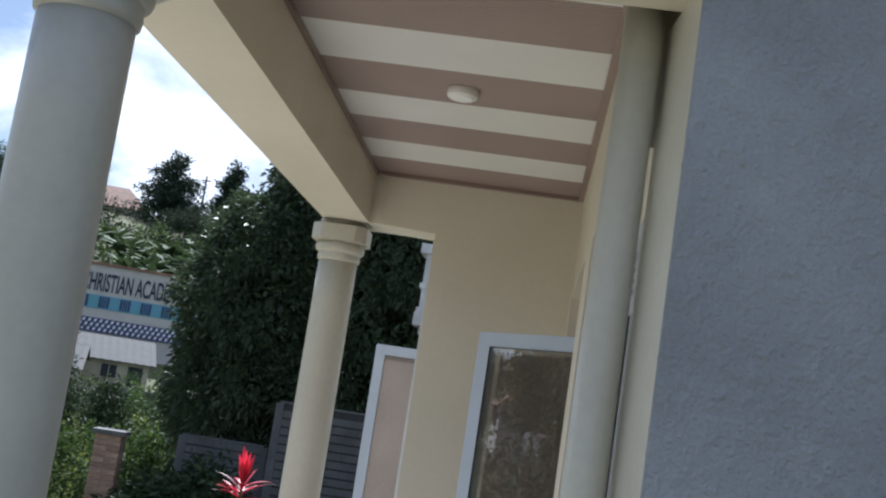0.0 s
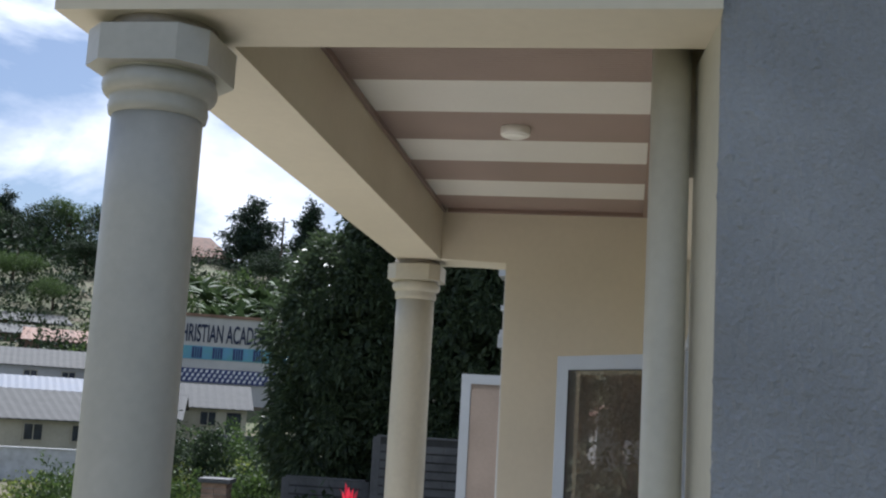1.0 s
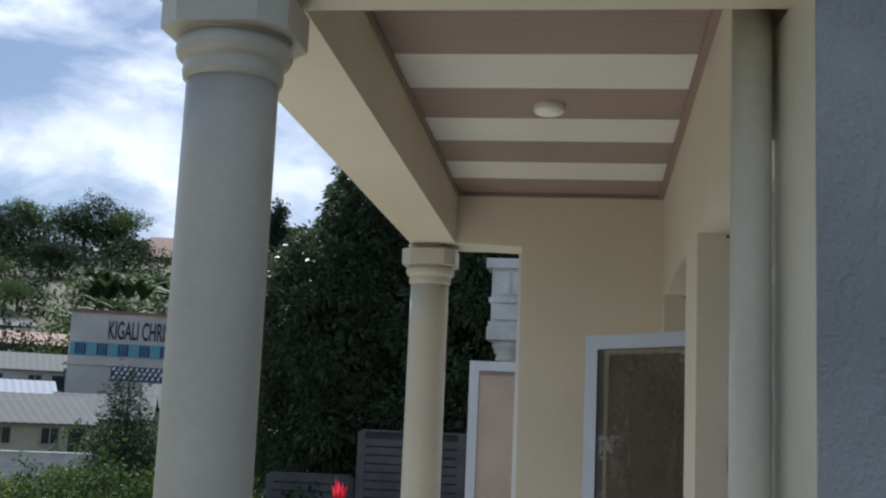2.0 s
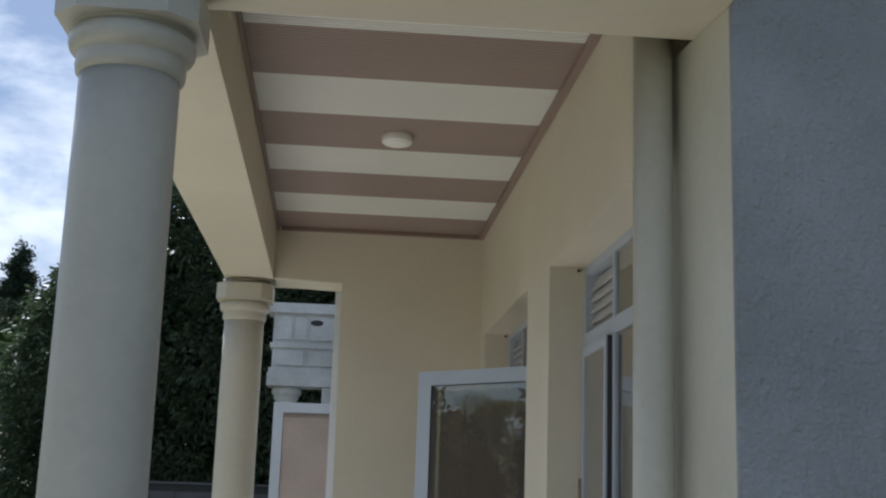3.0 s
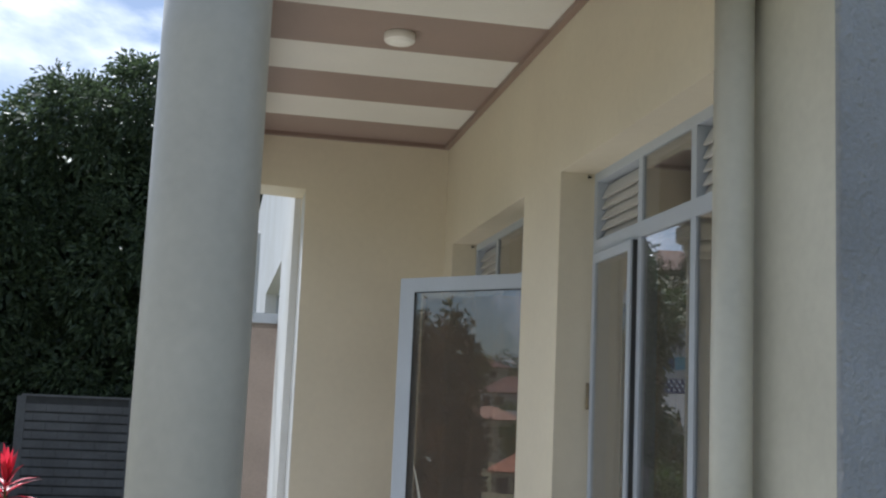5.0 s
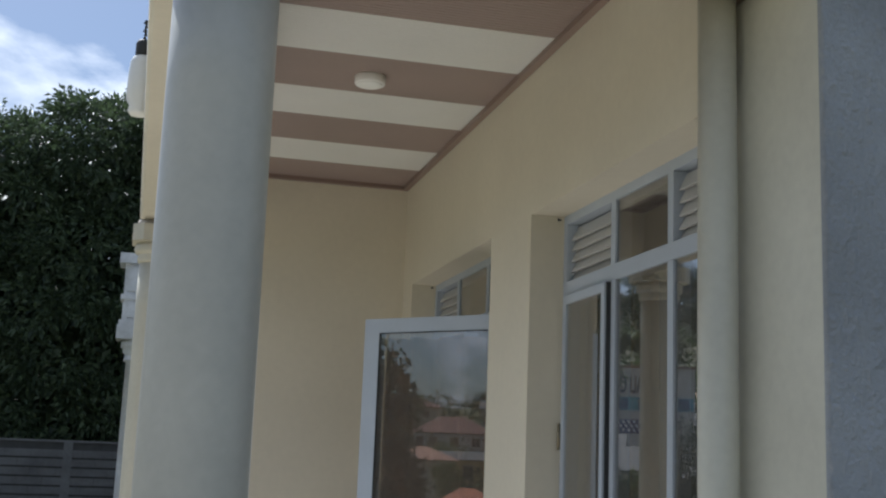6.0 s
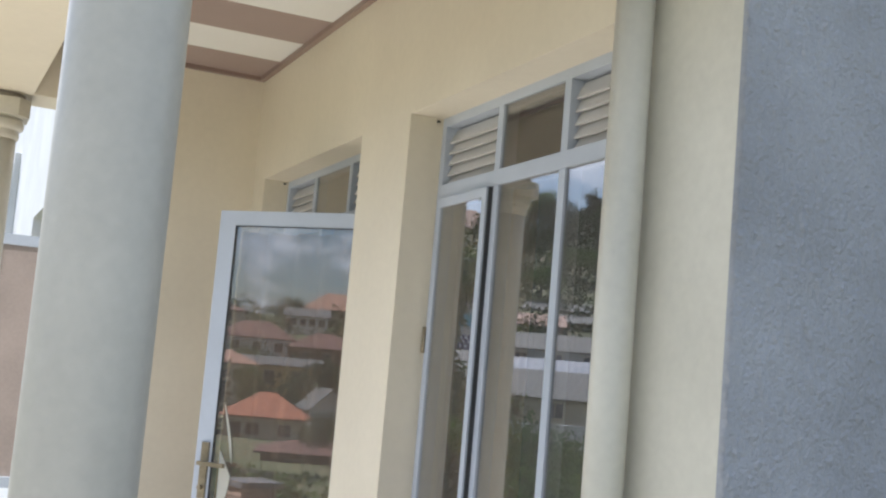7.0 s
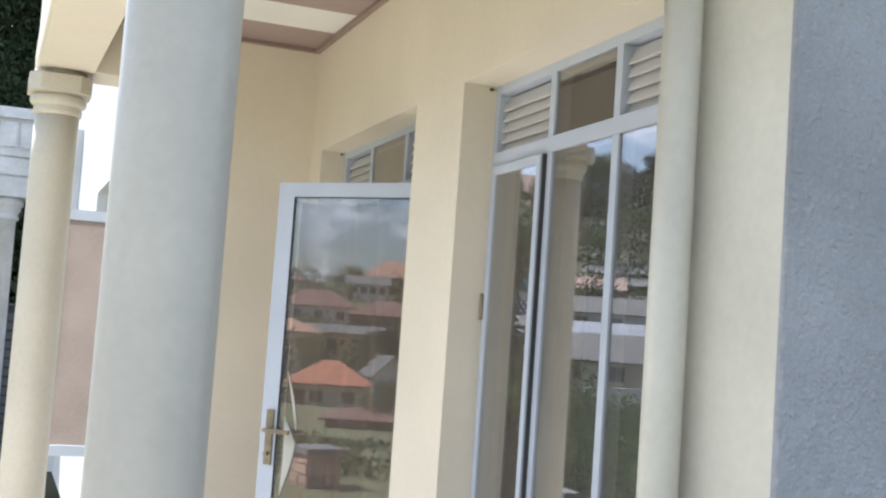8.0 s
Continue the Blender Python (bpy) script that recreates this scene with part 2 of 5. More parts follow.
CONIFER = leafy("conifer_needles", (0.022, 0.045, 0.024), 0.6, 0.1)
BANANA = leafy("banana_leaves", (0.065, 0.105, 0.05), 0.7, 0.15, 0.4, 0.2)
RED_LEAF = leafy("red_cordyline_leaves", (0.62, 0.035, 0.075), 0.4, 0.4, 0.3)
FRESH_LEAF = material("fresh_green_leaf", (0.145, 0.18, 0.07), 0.45, vary=0.2, scale=40, fine=300, bump=0.15, bump_scale=400, translucent=0.42)
STEM = material("green_stem", (0.10, 0.15, 0.05), 0.6, vary=0.15, scale=10, bump=0.1)
PAVING = material("tan_paving", (0.55, 0.495, 0.41), 0.85, vary=0.12, scale=1.2, fine=20, bump=0.2, bump_scale=40)
DRY_LEAF = leafy("dry_leaves", (0.17, 0.12, 0.07), 0.8, 0.2, 0.4, 0.2)
DEEP_RED = leafy("dark_red_leaves", (0.16, 0.025, 0.04), 0.45, 0.3, 0.4)


# ---- mesh helpers ----
def box(bm, x0, x1, y0, y1, z0, z1, mat=0):
    v = [bm.verts.new((x, y, z)) for z in (z0, z1) for x, y in ((x0, y0), (x1, y0), (x1, y1), (x0, y1))]
    fs = [bm.faces.new([v[i] for i in q]) for q in ((3, 2, 1, 0), (4, 5, 6, 7), (0, 1, 5, 4), (1, 2, 6, 5), (2, 3, 7, 6), (3, 0, 4, 7))]
    for f in fs:
        f.material_index = mat
    return v


def lathe(bm, profile, cx=0.0, cy=0.0, seg=48, a0=0.0, a1=2 * math.pi):
    """A turned shape from (radius, height) pairs."""
    full = abs(a1 - a0 - 2 * math.pi) < 1e-6
    cnt = seg if full else seg + 1
    rings = [[bm.verts.new((cx + r * math.cos(a0 + (a1 - a0) * i / seg), cy + r * math.sin(a0 + (a1 - a0) * i / seg), z)) for i in range(cnt)] for r, z in profile]
    for lo, hi in zip(rings, rings[1:]):
        for i in range(seg):
            k = (i + 1) % cnt
            bm.faces.new((lo[i], lo[k], hi[k], hi[i])).smooth = True
    if full:
        bm.faces.new(rings[0][::-1])
        bm.faces.new(rings[-1])
    return rings


def prism(bm, outline, z0, z1):
    lo = [bm.verts.new((x, y, z0)) for x, y in outline]
    hi = [bm.verts.new((x, y, z1)) for x, y in outline]
    bm.faces.new(lo[::-1])
    bm.faces.new(hi)
    for i in range(len(lo)):
        k = (i + 1) % len(lo)
        bm.faces.new((lo[i], lo[k], hi[k], hi[i]))


def bevelled(bm, width, segments=2):
    edges = [e for e in bm.edges if len(e.link_faces) == 2 and e.calc_face_angle(0) > 0.6]
    bmesh.ops.bevel(bm, geom=edges, offset=width, segments=segments, affect="EDGES", profile=0.6)


def mesh_of(name, bm, *mats):
    bmesh.ops.recalc_face_normals(bm, faces=bm.faces)
    me = bpy.data.meshes.new(name)
    bm.to_mesh(me)
    bm.free()
    for m in mats:
        me.materials.append(m)
    return me


def thing(name, bm, mat, label, category, group="", kind="", m=None):
    mats = mat if isinstance(mat, tuple) else (mat,)
    ob = tagged(new(name, mesh_of(name, bm, *mats)), label, category, group, kind)
    if m is not None:
        ob.matrix_world = m
    return ob


def empty(name, label, category, group="", kind="", m=None):
    ob = tagged(new(name), label, category, group, kind)
    ob.empty_display_size = 0.1
    if m is not None:
        ob.matrix_world = m
    return ob


def part(name, bm, mat, parent, label=""):
    mats = mat if isinstance(mat, tuple) else (mat,)
    ob = new(name, mesh_of(name, bm, *mats))
    ob.parent = parent
    return tagged(ob, label)


def boxpart(name, dims, mat, parent, label="", bev=0.004):
    bm = bmesh.new()
    box(bm, *dims)
    if bev:
        bevelled(bm, bev, 1)
    return part(name, bm, mat, parent, label)


def sheet_mesh(name, verts, faces, mat, smooth=False):
    me = bpy.data.meshes.new(name)
    me.from_pydata(verts, [], faces)
    me.materials.append(mat)
    if smooth:
        me.shade_smooth()
    return me


# ---- the ground ----
PROFILE = ((0, 0), (9, 0), (13, -0.45), (20, -0.9), (40, -1.7), (60, -1.3), (72, -0.3), (85, 2.2), (110, 8.0), (135, 15.5), (160, 21.5), (200, 25), (320, 24), (700, 6), (3000, -20))

WEST = ((0, 0), (9, 0), (20, -1.2), (40, -3.0), (80, -3.9), (110, -1.8), (150, 2.5), (200, 8), (260, 13), (400, 13), (3000, -20))


def ground_height(x, y):
    dx, dy = x + 0.6, y + 6.0
    r = math.hypot(dx, dy)
    for (r0, z0), (r1, z1) in zip(PROFILE, PROFILE[1:]):
        if r <= r1:
            z = z0 + (z1 - z0) * (r - r0) / (r1 - r0)
            break
    else:
        z = -20
    az = math.degrees(math.atan2(dx, dy))
    k = min(1, max(0, (az + 95) / 55)) if az < 60 else min(1, max(0, (120 - az) / 60))
    for (r0, z0), (r1, z1) in zip(WEST, WEST[1:]):
        if r <= r1:
            zw = z0 + (z1 - z0) * (r - r0) / (r1 - r0)
            break
    else:
        zw = -20
    z = k * z + (1 - k) * zw
    if 14 < r < 400:
        z += 0.25 * noise.noise((x * 0.08, y * 0.08, 3.1)) * min(1, (r - 14) / 10)
    return z


def build_ground():
    radii = [0.0, 2, 4, 6, 8, 9, 10, 11.5, 13, 15, 17.5, 20, 24, 28, 33, 40, 47, 54, 60, 66, 72, 78, 85, 93, 101, 110, 118, 127, 135, 147, 160, 178, 200, 240, 320, 450, 700, 1300, 3000]
    seg = 120
    verts, faces = [(-0.6, -6.0, -0.12)], []
    for r in radii[1:]:
        for i in range(seg):
            a = 2 * math.pi * i / seg
            x, y = -0.6 + r * math.sin(a), -6 + r * math.cos(a)
            verts.append((x, y, ground_height(x, y) - 0.12))
    for i in range(seg):
        faces.append((0, 1 + (i + 1) % seg, 1 + i))
    for k in range(len(radii) - 2):
        for i in range(seg):
            j = (i + 1) % seg
            faces.append((1 + k * seg + i, 1 + k * seg + j, 1 + (k + 1) * seg + j, 1 + (k + 1) * seg + i))
    tagged(new("ground", sheet_mesh("ground", verts, faces, EARTH, True)), "grassy slope with bare earth, falling to a valley and rising beyond", "ground", kind="structure")


build_ground()

# ---- the house: walls, floor, beams, ceiling ----
FLOOR_Z, SOFFIT, CEIL, LINTEL = 0.0, 2.645, 2.93, 2.375
DOOR_A = (-1.62, -0.21)
DOOR_B = (-3.45, -2.115)

bm = bmesh.new()
box(bm, -1.55, 0.22, -3.95, 0.3, -0.12, FLOOR_Z)
bevelled(bm, 0.01, 1)
thing("floor", bm, TILE, "pale tiled porch floor slab raised over the ground", "floor", kind="structure")

bm = bmesh.new()
for y0, y1, z0 in ((-0.21, 0.0, 0), (-1.62, -0.21, LINTEL), (-2.115, -1.62, 0), (-3.45, -2.115, LINTEL)):
    box(bm, 0.0, 0.22, y0, y1, z0, 3.3)
thing("wall_east", bm, CREAM, "smooth cream-painted porch wall with two door recesses", "wall", kind="structure")

bm = bmesh.new()
outline = ((-1.12, SOFFIT), (-0.742, SOFFIT), (-0.742, 0.0), (0.22, 0.0), (0.22, 3.3), (-1.12, 3.3))
front = [bm.verts.new((x, 0.0, z)) for x, z in outline]
back = [bm.verts.new((x, 0.3, z)) for x, z in outline]
bm.faces.new(front)
bm.faces.new(back[::-1])
for k in range(6):
    bm.faces.new((front[k], front[(k + 1) % 6], back[(k + 1) % 6], back[k]))
edges = [e for e in bm.edges if all(abs(v.co.x + 0.742) < 1e-4 for v in e.verts) and abs(e.verts[0].co.z - e.verts[1].co.z) > 1]
edges += [e for e in bm.edges if all(abs(v.co.z - SOFFIT) < 1e-4 for v in e.verts) and abs(e.verts[0].co.x - e.verts[1].co.x) > 0.1]
bmesh.ops.bevel(bm, geom=edges, offset=0.008, segments=3, affect="EDGES", profile=0.5)
thing("wall_north", bm, CREAM, "smooth cream-painted end wall of the porch with an opening beside it", "wall", kind="structure")
bm = bmesh.new()
box(bm, -0.7465, -0.7425, 0.016, 0.299, 0.0, SOFFIT - 0.012)
thing("wall_end_plaster", bm, WHITE, "white-painted plaster on the end of the porch wall", "wall", kind="structure")


def moulded(bm, pts, along, a0, a1):
    """Extrude a beam's cross-section, given as (across, up), along x or y."""
    def at(p, s):
        return (s, p[0], p[1]) if along == "x" else (p[0], s, p[1])
    lo, hi = [bm.verts.new(at(p, a0)) for p in pts], [bm.verts.new(at(p, a1)) for p in pts]
    bm.faces.new(lo)
    bm.faces.new(hi[::-1])
    for i in range(len(pts)):
        k = (i + 1) % len(pts)
        bm.faces.new((lo[i], lo[k], hi[k], hi[i]))


def cornice(inner, outer, sign):
    """Soffit, outer face with a cyma moulding and a fillet, plain inner face."""
    o = [(outer, SOFFIT)]
    o += [(outer, SOFFIT + 0.10)]
    for k in range(9):
        u = k / 8
        o.append((outer + sign * 0.10 * (u - math.sin(2 * math.pi * u) / (2 * math.pi)), SOFFIT + 0.12 + 0.16 * u))
    o += [(outer + sign * 0.115, SOFFIT + 0.30), (outer + sign * 0.115, SOFFIT + 0.40), (outer + sign * 0.06, SOFFIT + 0.43), (outer + sign * 0.06, 3.42)]
    return o + [(inner, 3.42), (inner, SOFFIT)]


bm = bmesh.new()
moulded(bm, [(-1.378, SOFFIT + 0.012), (-1.384, SOFFIT + 0.10), (-1.376, SOFFIT + 0.24), (-1.38, 3.42), (-1.112, 3.42), (-1.112, SOFFIT), (-1.366, SOFFIT)], "y", -3.602, 0.3)
for v in bm.verts:
    v.co.x -= (0.0085 if v.co.x < -1.3 else 0.0155) * v.co.y
bmesh.ops.recalc_face_normals(bm, faces=bm.faces)
thing("beam_west", bm, CREAM, "cream-painted porch edge beam with a plain outer face", "beam", kind="structure")
bm = bmesh.new()
moulded(bm, cornice(-3.60, -3.86, -1), "x", -1.395, 0.093)
thing("beam_south", bm, CREAM, "cream-painted front porch beam with a moulded outer face", "beam", kind="structure")


def build_ceiling():
    """Boards 0.2 m wide across the porch, two white, two brown, with fine ribs and a dark edge trim."""
    bm = bmesh.new()
    edges = [-3.60, -3.26, -2.83, -2.40, -1.995, -1.562, -1.177, -0.76, -0.38, 0.0]
    for i, (y0, y1) in enumerate(zip(edges, edges[1:])):
        white = i % 2 == 1
        half = (y0 + y1) / 2
        for b0, b1 in ((y0, half), (half, y1)):
            ribs = 10
            w = (b1 - b0) / ribs
            for r in range(ribs):
                c0, c1 = b0 + r * w, b0 + (r + 1) * w
                box(bm, -1.13, 0.0, c0 + 0.003, c1 - 0.003, CEIL, CEIL + 0.012, 0 if white else 1)
    box(bm, -1.10, 0.0, -3.60, 0.0, CEIL + 0.004, CEIL + 0.03, 2)
    for x0, x1, y0, y1 in ((-0.028, -0.0005, -3.6, 0), (-1.0995, -1.085, -3.6, 0), (-1.085, -0.028, -0.028, -0.0005)):
        vs = box(bm, x0, x1, y0, y1, CEIL - 0.022, CEIL - 0.001, 2)
        if x1 < -1:
            for v in vs:
                v.co.x += -0.012 - 0.0155 * v.co.y
    thing("ceiling", bm, (PVC_WHITE, PVC_BROWN, TRIM), "white and brown striped plastic board ceiling with brown edge trim", "ceiling", kind="structure")


build_ceiling()
bm = bmesh.new()
box(bm, -1.30, 8.0, -3.75, 0.3, 3.301, 3.42)
box(bm, -0.64, 8.0, 0.3, 9.0, 3.301, 3.42)
thing("roof_slab", bm, CONCRETE, "flat concrete roof slab", "roof", kind="structure")


def build_stucco():
    """The rough blue-grey front wall: thrown stucco with a ragged corner."""
    x0, x1, z0, z1, st = 0.093, 0.66, 0.80, 3.20, 0.0036
    nx, nz = int((x1 - x0) / st), int((z1 - z0) / st)
    verts, faces = [], []
    for j in range(nz + 1):
        for i in range(nx + 1):
            x, z = x0 + i * st, z0 + j * st
            h = 0.0034 * noise.noise((x * 48, z * 20, 0.3)) + 0.0030 * noise.noise((x * 180, z * 120, 5.0))
            h += 0.0056 * max(0, noise.noise((x * 90, z * 48, 7.7)) - 0.1)
            e = 0.006 * noise.noise((2.2, z * 45, 1.0)) if i == 0 else 0
            verts.append((x + e, -3.822 - h, z))
    for j in range(nz):
        for i in range(nx):
            a = j * (nx + 1) + i
            faces.append((a, a + 1, a + nx + 2, a + nx + 1))
    side = len(verts)
    for j in range(nz + 1):
        verts.append((0.0925, -3.803, z0 + j * st))
    for j in range(nz):
        faces.append((side + j, j * (nx + 1), (j + 1) * (nx + 1), side + j + 1))
    ob = new("stucco_coat", sheet_mesh("stucco_coat", verts, faces, GREY, True))
    return ob


bm = bmesh.new()
box(bm, 0.098, 8.0, -3.812, -3.602, -0.12, 3.42)
wall_front = thing("wall_south", bm, GREY, "rough blue-grey stucco front wall with a ragged corner edge", "wall", kind="structure")
coat = build_stucco()
coat.parent = wall_front

bm = bmesh.new()
prism(bm, ((0.0945, -3.806), (0.0595, -3.470), (0.0640, -3.452), (0.22, -3.452), (0.22, -3.600), (0.0965, -3.600), (0.0965, -3.806)), 0, SOFFIT - 0.001)
bevelled(bm, 0.004, 2)
thing("return_south", bm, PALE_CREAM, "narrow cream-painted wall return beside the stucco", "wall", kind="structure")
bm = bmesh.new()
lathe(bm, [(0.062, 0.0), (0.062, 0.06), (0.049, 0.075), (0.048, 1.2), (0.046, CEIL - 0.001)], 0.002, -3.508, 40)
thing("slim_column", bm, PALE_CREAM, "slender pale cream round column standing before the wall return", "column")

# rooms behind the doors, their plaster coloured dark to keep them dim
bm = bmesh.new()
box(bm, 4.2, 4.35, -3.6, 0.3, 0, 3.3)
thing("wall_room_back", bm, DIM_ROOM, "plain room wall behind the glass doors", "wall", kind="structure")
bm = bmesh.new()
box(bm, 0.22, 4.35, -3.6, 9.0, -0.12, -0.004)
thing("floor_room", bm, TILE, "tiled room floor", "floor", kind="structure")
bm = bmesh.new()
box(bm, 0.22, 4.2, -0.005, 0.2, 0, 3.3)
thing("wall_room_side", bm, DIM_ROOM, "plain room partition wall", "wall", kind="structure")

# ---- columns ----
def column(name, x, y, paint, label):
    col = empty(name, label, "column", "porch columns", m=pose(x, y, 0))
    bm = bmesh.new()
    prof = [(0.150, 0.0), (0.150, 0.10), (0.128, 0.13)]
    prof += [(0.108 - 0.003 * (k / 10) ** 1.2, 0.14 + 2.295 * k / 10) for k in range(11)]
    lathe(bm, prof, seg=56)
    part("shaft", bm, paint, col)
    bm = bmesh.new()
    p = [(0.104, 2.425), (0.113, 2.430), (0.116, 2.447), (0.113, 2.465), (0.115, 2.470)]
    for k in range(9):
        a = -math.pi / 2 + math.pi * k / 8
        p.append((0.117 + 0.017 * math.cos(a), 2.498 + 0.026 * math.sin(a)))
    p += [(0.126, 2.527), (0.124, 2.534)]
    lathe(bm, p, seg=56)
    part("necking", bm, paint, col)
    bm = bmesh.new()
    r, c = 0.147, 0.055
    prism(bm, ((-r, -r + c), (-r + c, -r), (r - c, -r), (r, -r + c), (r, r - c), (r - c, r), (-r + c, r), (-r, r - c)), 2.530, 2.615)
    bevelled(bm, 0.006, 2)
    part("abacus", bm, paint, col)
    bm = bmesh.new()
    lathe(bm, [(0.125, 2.612), (0.125, SOFFIT + 0.002)], seg=40)
    part("packing", bm, MORTAR, col, "dark recessed mortar gap under the beam")
    return col


# same paint as the far column; its dimmer, cooler light is in the colour
column("column", -1.187, -3.712, COLUMN_COOL_LIGHT, "round cream column with an octagonal cap at the porch front, cooler light in its colour")
column("column", -1.262, 0.12, COLUMN, "round cream column with an octagonal cap beside the end opening")


# ---- doors and windows ----
def ring(bm, x0, x1, y0, y1, z0, z1, w, wb=None):
    """A rectangular frame in the y-z plane, butted."""
    wb = w if wb is None else wb
    box(bm, x0, x1, y0, y0 + w, z0, z1)
    box(bm, x0, x1, y1 - w, y1, z0, z1)
    box(bm, x0, x1, y0 + w, y1 - w, z1 - w, z1)
    if wb:
        box(bm, x0, x1, y0 + w, y1 - w, z0, z0 + wb)


def louvre_bank(parent, y0, y1, z0, z1, x0, slats, mat):
    """Fixed sloping blades in one bay."""
    h = (z1 - z0) / (slats + 0.4)
    me = None
    for k in range(slats):
        z = z0 + k * h
        if me is None:
            bm = bmesh.new()
            vs = [(-0.016, 0.0), (0.008, h * 1.25), (0.013, h * 1.25), (-0.006, -0.004), (-0.016, -0.004)]
            lo, hi = [bm.verts.new((px, y0 + 0.002, pz)) for px, pz in vs], [bm.verts.new((px, y1 - 0.002, pz)) for px, pz in vs]
            bm.faces.new(lo)
            bm.faces.new(hi[::-1])
            for i in range(5):
                bm.faces.new((lo[i], lo[(i + 1) % 5], hi[(i + 1) % 5], hi[i]))
            me = mesh_of("slat", bm, mat)
        ob = new("slat", me)
        ob.parent = parent
        ob.location = (x0 + 0.03 + 0.002, 0, z)


def pane(parent, x, y0, y1, z0, z1, label="tinted reflecting glass"):
    bm = bmesh.new()
    box(bm, x, x + 0.005, y0, y1, z0, z1)
    ob = part("pane", bm, GLASS, parent, label)
    ob.visible_shadow = False
    return ob


def door_set(name, y0, y1, z_top, x, label, closed_leaf, sill=0.0, bays=None):
    """Aluminium frame: a row of vents and a light above, glazed bays below."""
    root = empty(name, label, "door", kind="structure", m=pose(0, 0, 0))
    bars = bays or (y0 + 0.458, y1 - 0.458)     # the two mullions
    zt0, zt1 = 2.085, 2.135                    # transom bar
    d = 0.055
    bm = bmesh.new()
    ring(bm, x, x + d, y0, y1, sill, z_top, 0.032)
    part("frame", bm, ALU, root)
    boxpart("transom", (x - 0.002, x + d, y0 + 0.033, y1 - 0.033, zt0, zt1), ALU, root)
    low = bars if closed_leaf else (y0 + 0.80,)
    for b in bars:
        boxpart("mullion", (x - 0.001, x + d, b - 0.018, b + 0.018, zt1 + 0.001, z_top - 0.033), ALU, root)
    for b in low:
        boxpart("mullion", (x - 0.001, x + d, b - 0.018, b + 0.018, sill + 0.033, zt0 - 0.001), ALU, root)
    louvre_bank(root, y0 + 0.033, bars[0] - 0.019, zt1, z_top - 0.034, x, 5, ALU_PALE)
    louvre_bank(root, bars[1] + 0.019, y1 - 0.033, zt1, z_top - 0.034, x, 5, ALU_PALE)
    pane(root, x + 0.006, bars[0] + 0.018, bars[1] - 0.018, zt1, z_top - 0.032)
    if not closed_leaf:
        pane(root, x + 0.006, low[0] + 0.018, y1 - 0.032, sill + 0.03, zt0)
    else:
        pane(root, x + 0.006, bars[0] + 0.018, bars[1] - 0.018, sill + 0.03, zt0)
        pane(root, x + 0.006, y0 + 0.032, bars[0] - 0.018, sill + 0.03, zt0)
        a, b = bars[1] + 0.020, y1 - 0.034
        bm = bmesh.new()
        ring(bm, x - 0.012, x + 0.03, a, b, sill + 0.03, zt0 - 0.004, 0.030, 0.09)
        leaf = part("leaf", bm, ALU, root)
        g = pane(leaf, x - 0.007, a + 0.028, b - 0.028, sill + 0.11, zt0 - 0.033)
        boxpart("seal", (x - 0.006, x + 0.012, a - 0.006, a - 0.001, sill + 0.03, zt0 - 0.004), GASKET, leaf, bev=0)
        hinge = Matrix.Translation((x, b, 0))      # the leaf stands a finger's width ajar
        leaf.matrix_basis = hinge @ Matrix.Rotation(radians(-1.3), 4, "Z") @ hinge.inverted()
    return root


def window_hinge(z, y, x, parent):
    bm = bmesh.new()
    lathe(bm, [(0.008, z), (0.008, z + 0.09)], x, y, 12)
    part("hinge", bm, BRASS, parent)


FX = 0.125
door_b = door_set("door_1", DOOR_B[0], DOOR_B[1], LINTEL, FX, "blue-grey aluminium glass door set, its leaf barely ajar, vent louvres above", True)
window_hinge(1.55, DOOR_B[1] - 0.02, FX - 0.012, door_b)
def wall_hook(x, y, z, label):
    bm = bmesh.new()
    box(bm, x - 0.010, x, y - 0.003, y + 0.003, z - 0.003, z + 0.003)
    box(bm, x - 0.013, x - 0.0095, y - 0.005, y + 0.005, z - 0.005, z + 0.005)
    bevelled(bm, 0.001, 1)
    thing("wall_hook", bm, GASKET, label, "hook", "curtain wire hooks")


wall_hook(0.112, DOOR_B[1] - 0.002, LINTEL - 0.012, "small dark hook in the corner of the door recess")
wall_hook(0.112, DOOR_A[1] - 0.002, LINTEL - 0.012, "small dark hook in the corner of the door recess")
door_set("door_2", DOOR_A[0], DOOR_A[1], LINTEL, FX, "blue-grey aluminium glass door set with its leaf standing open", False)


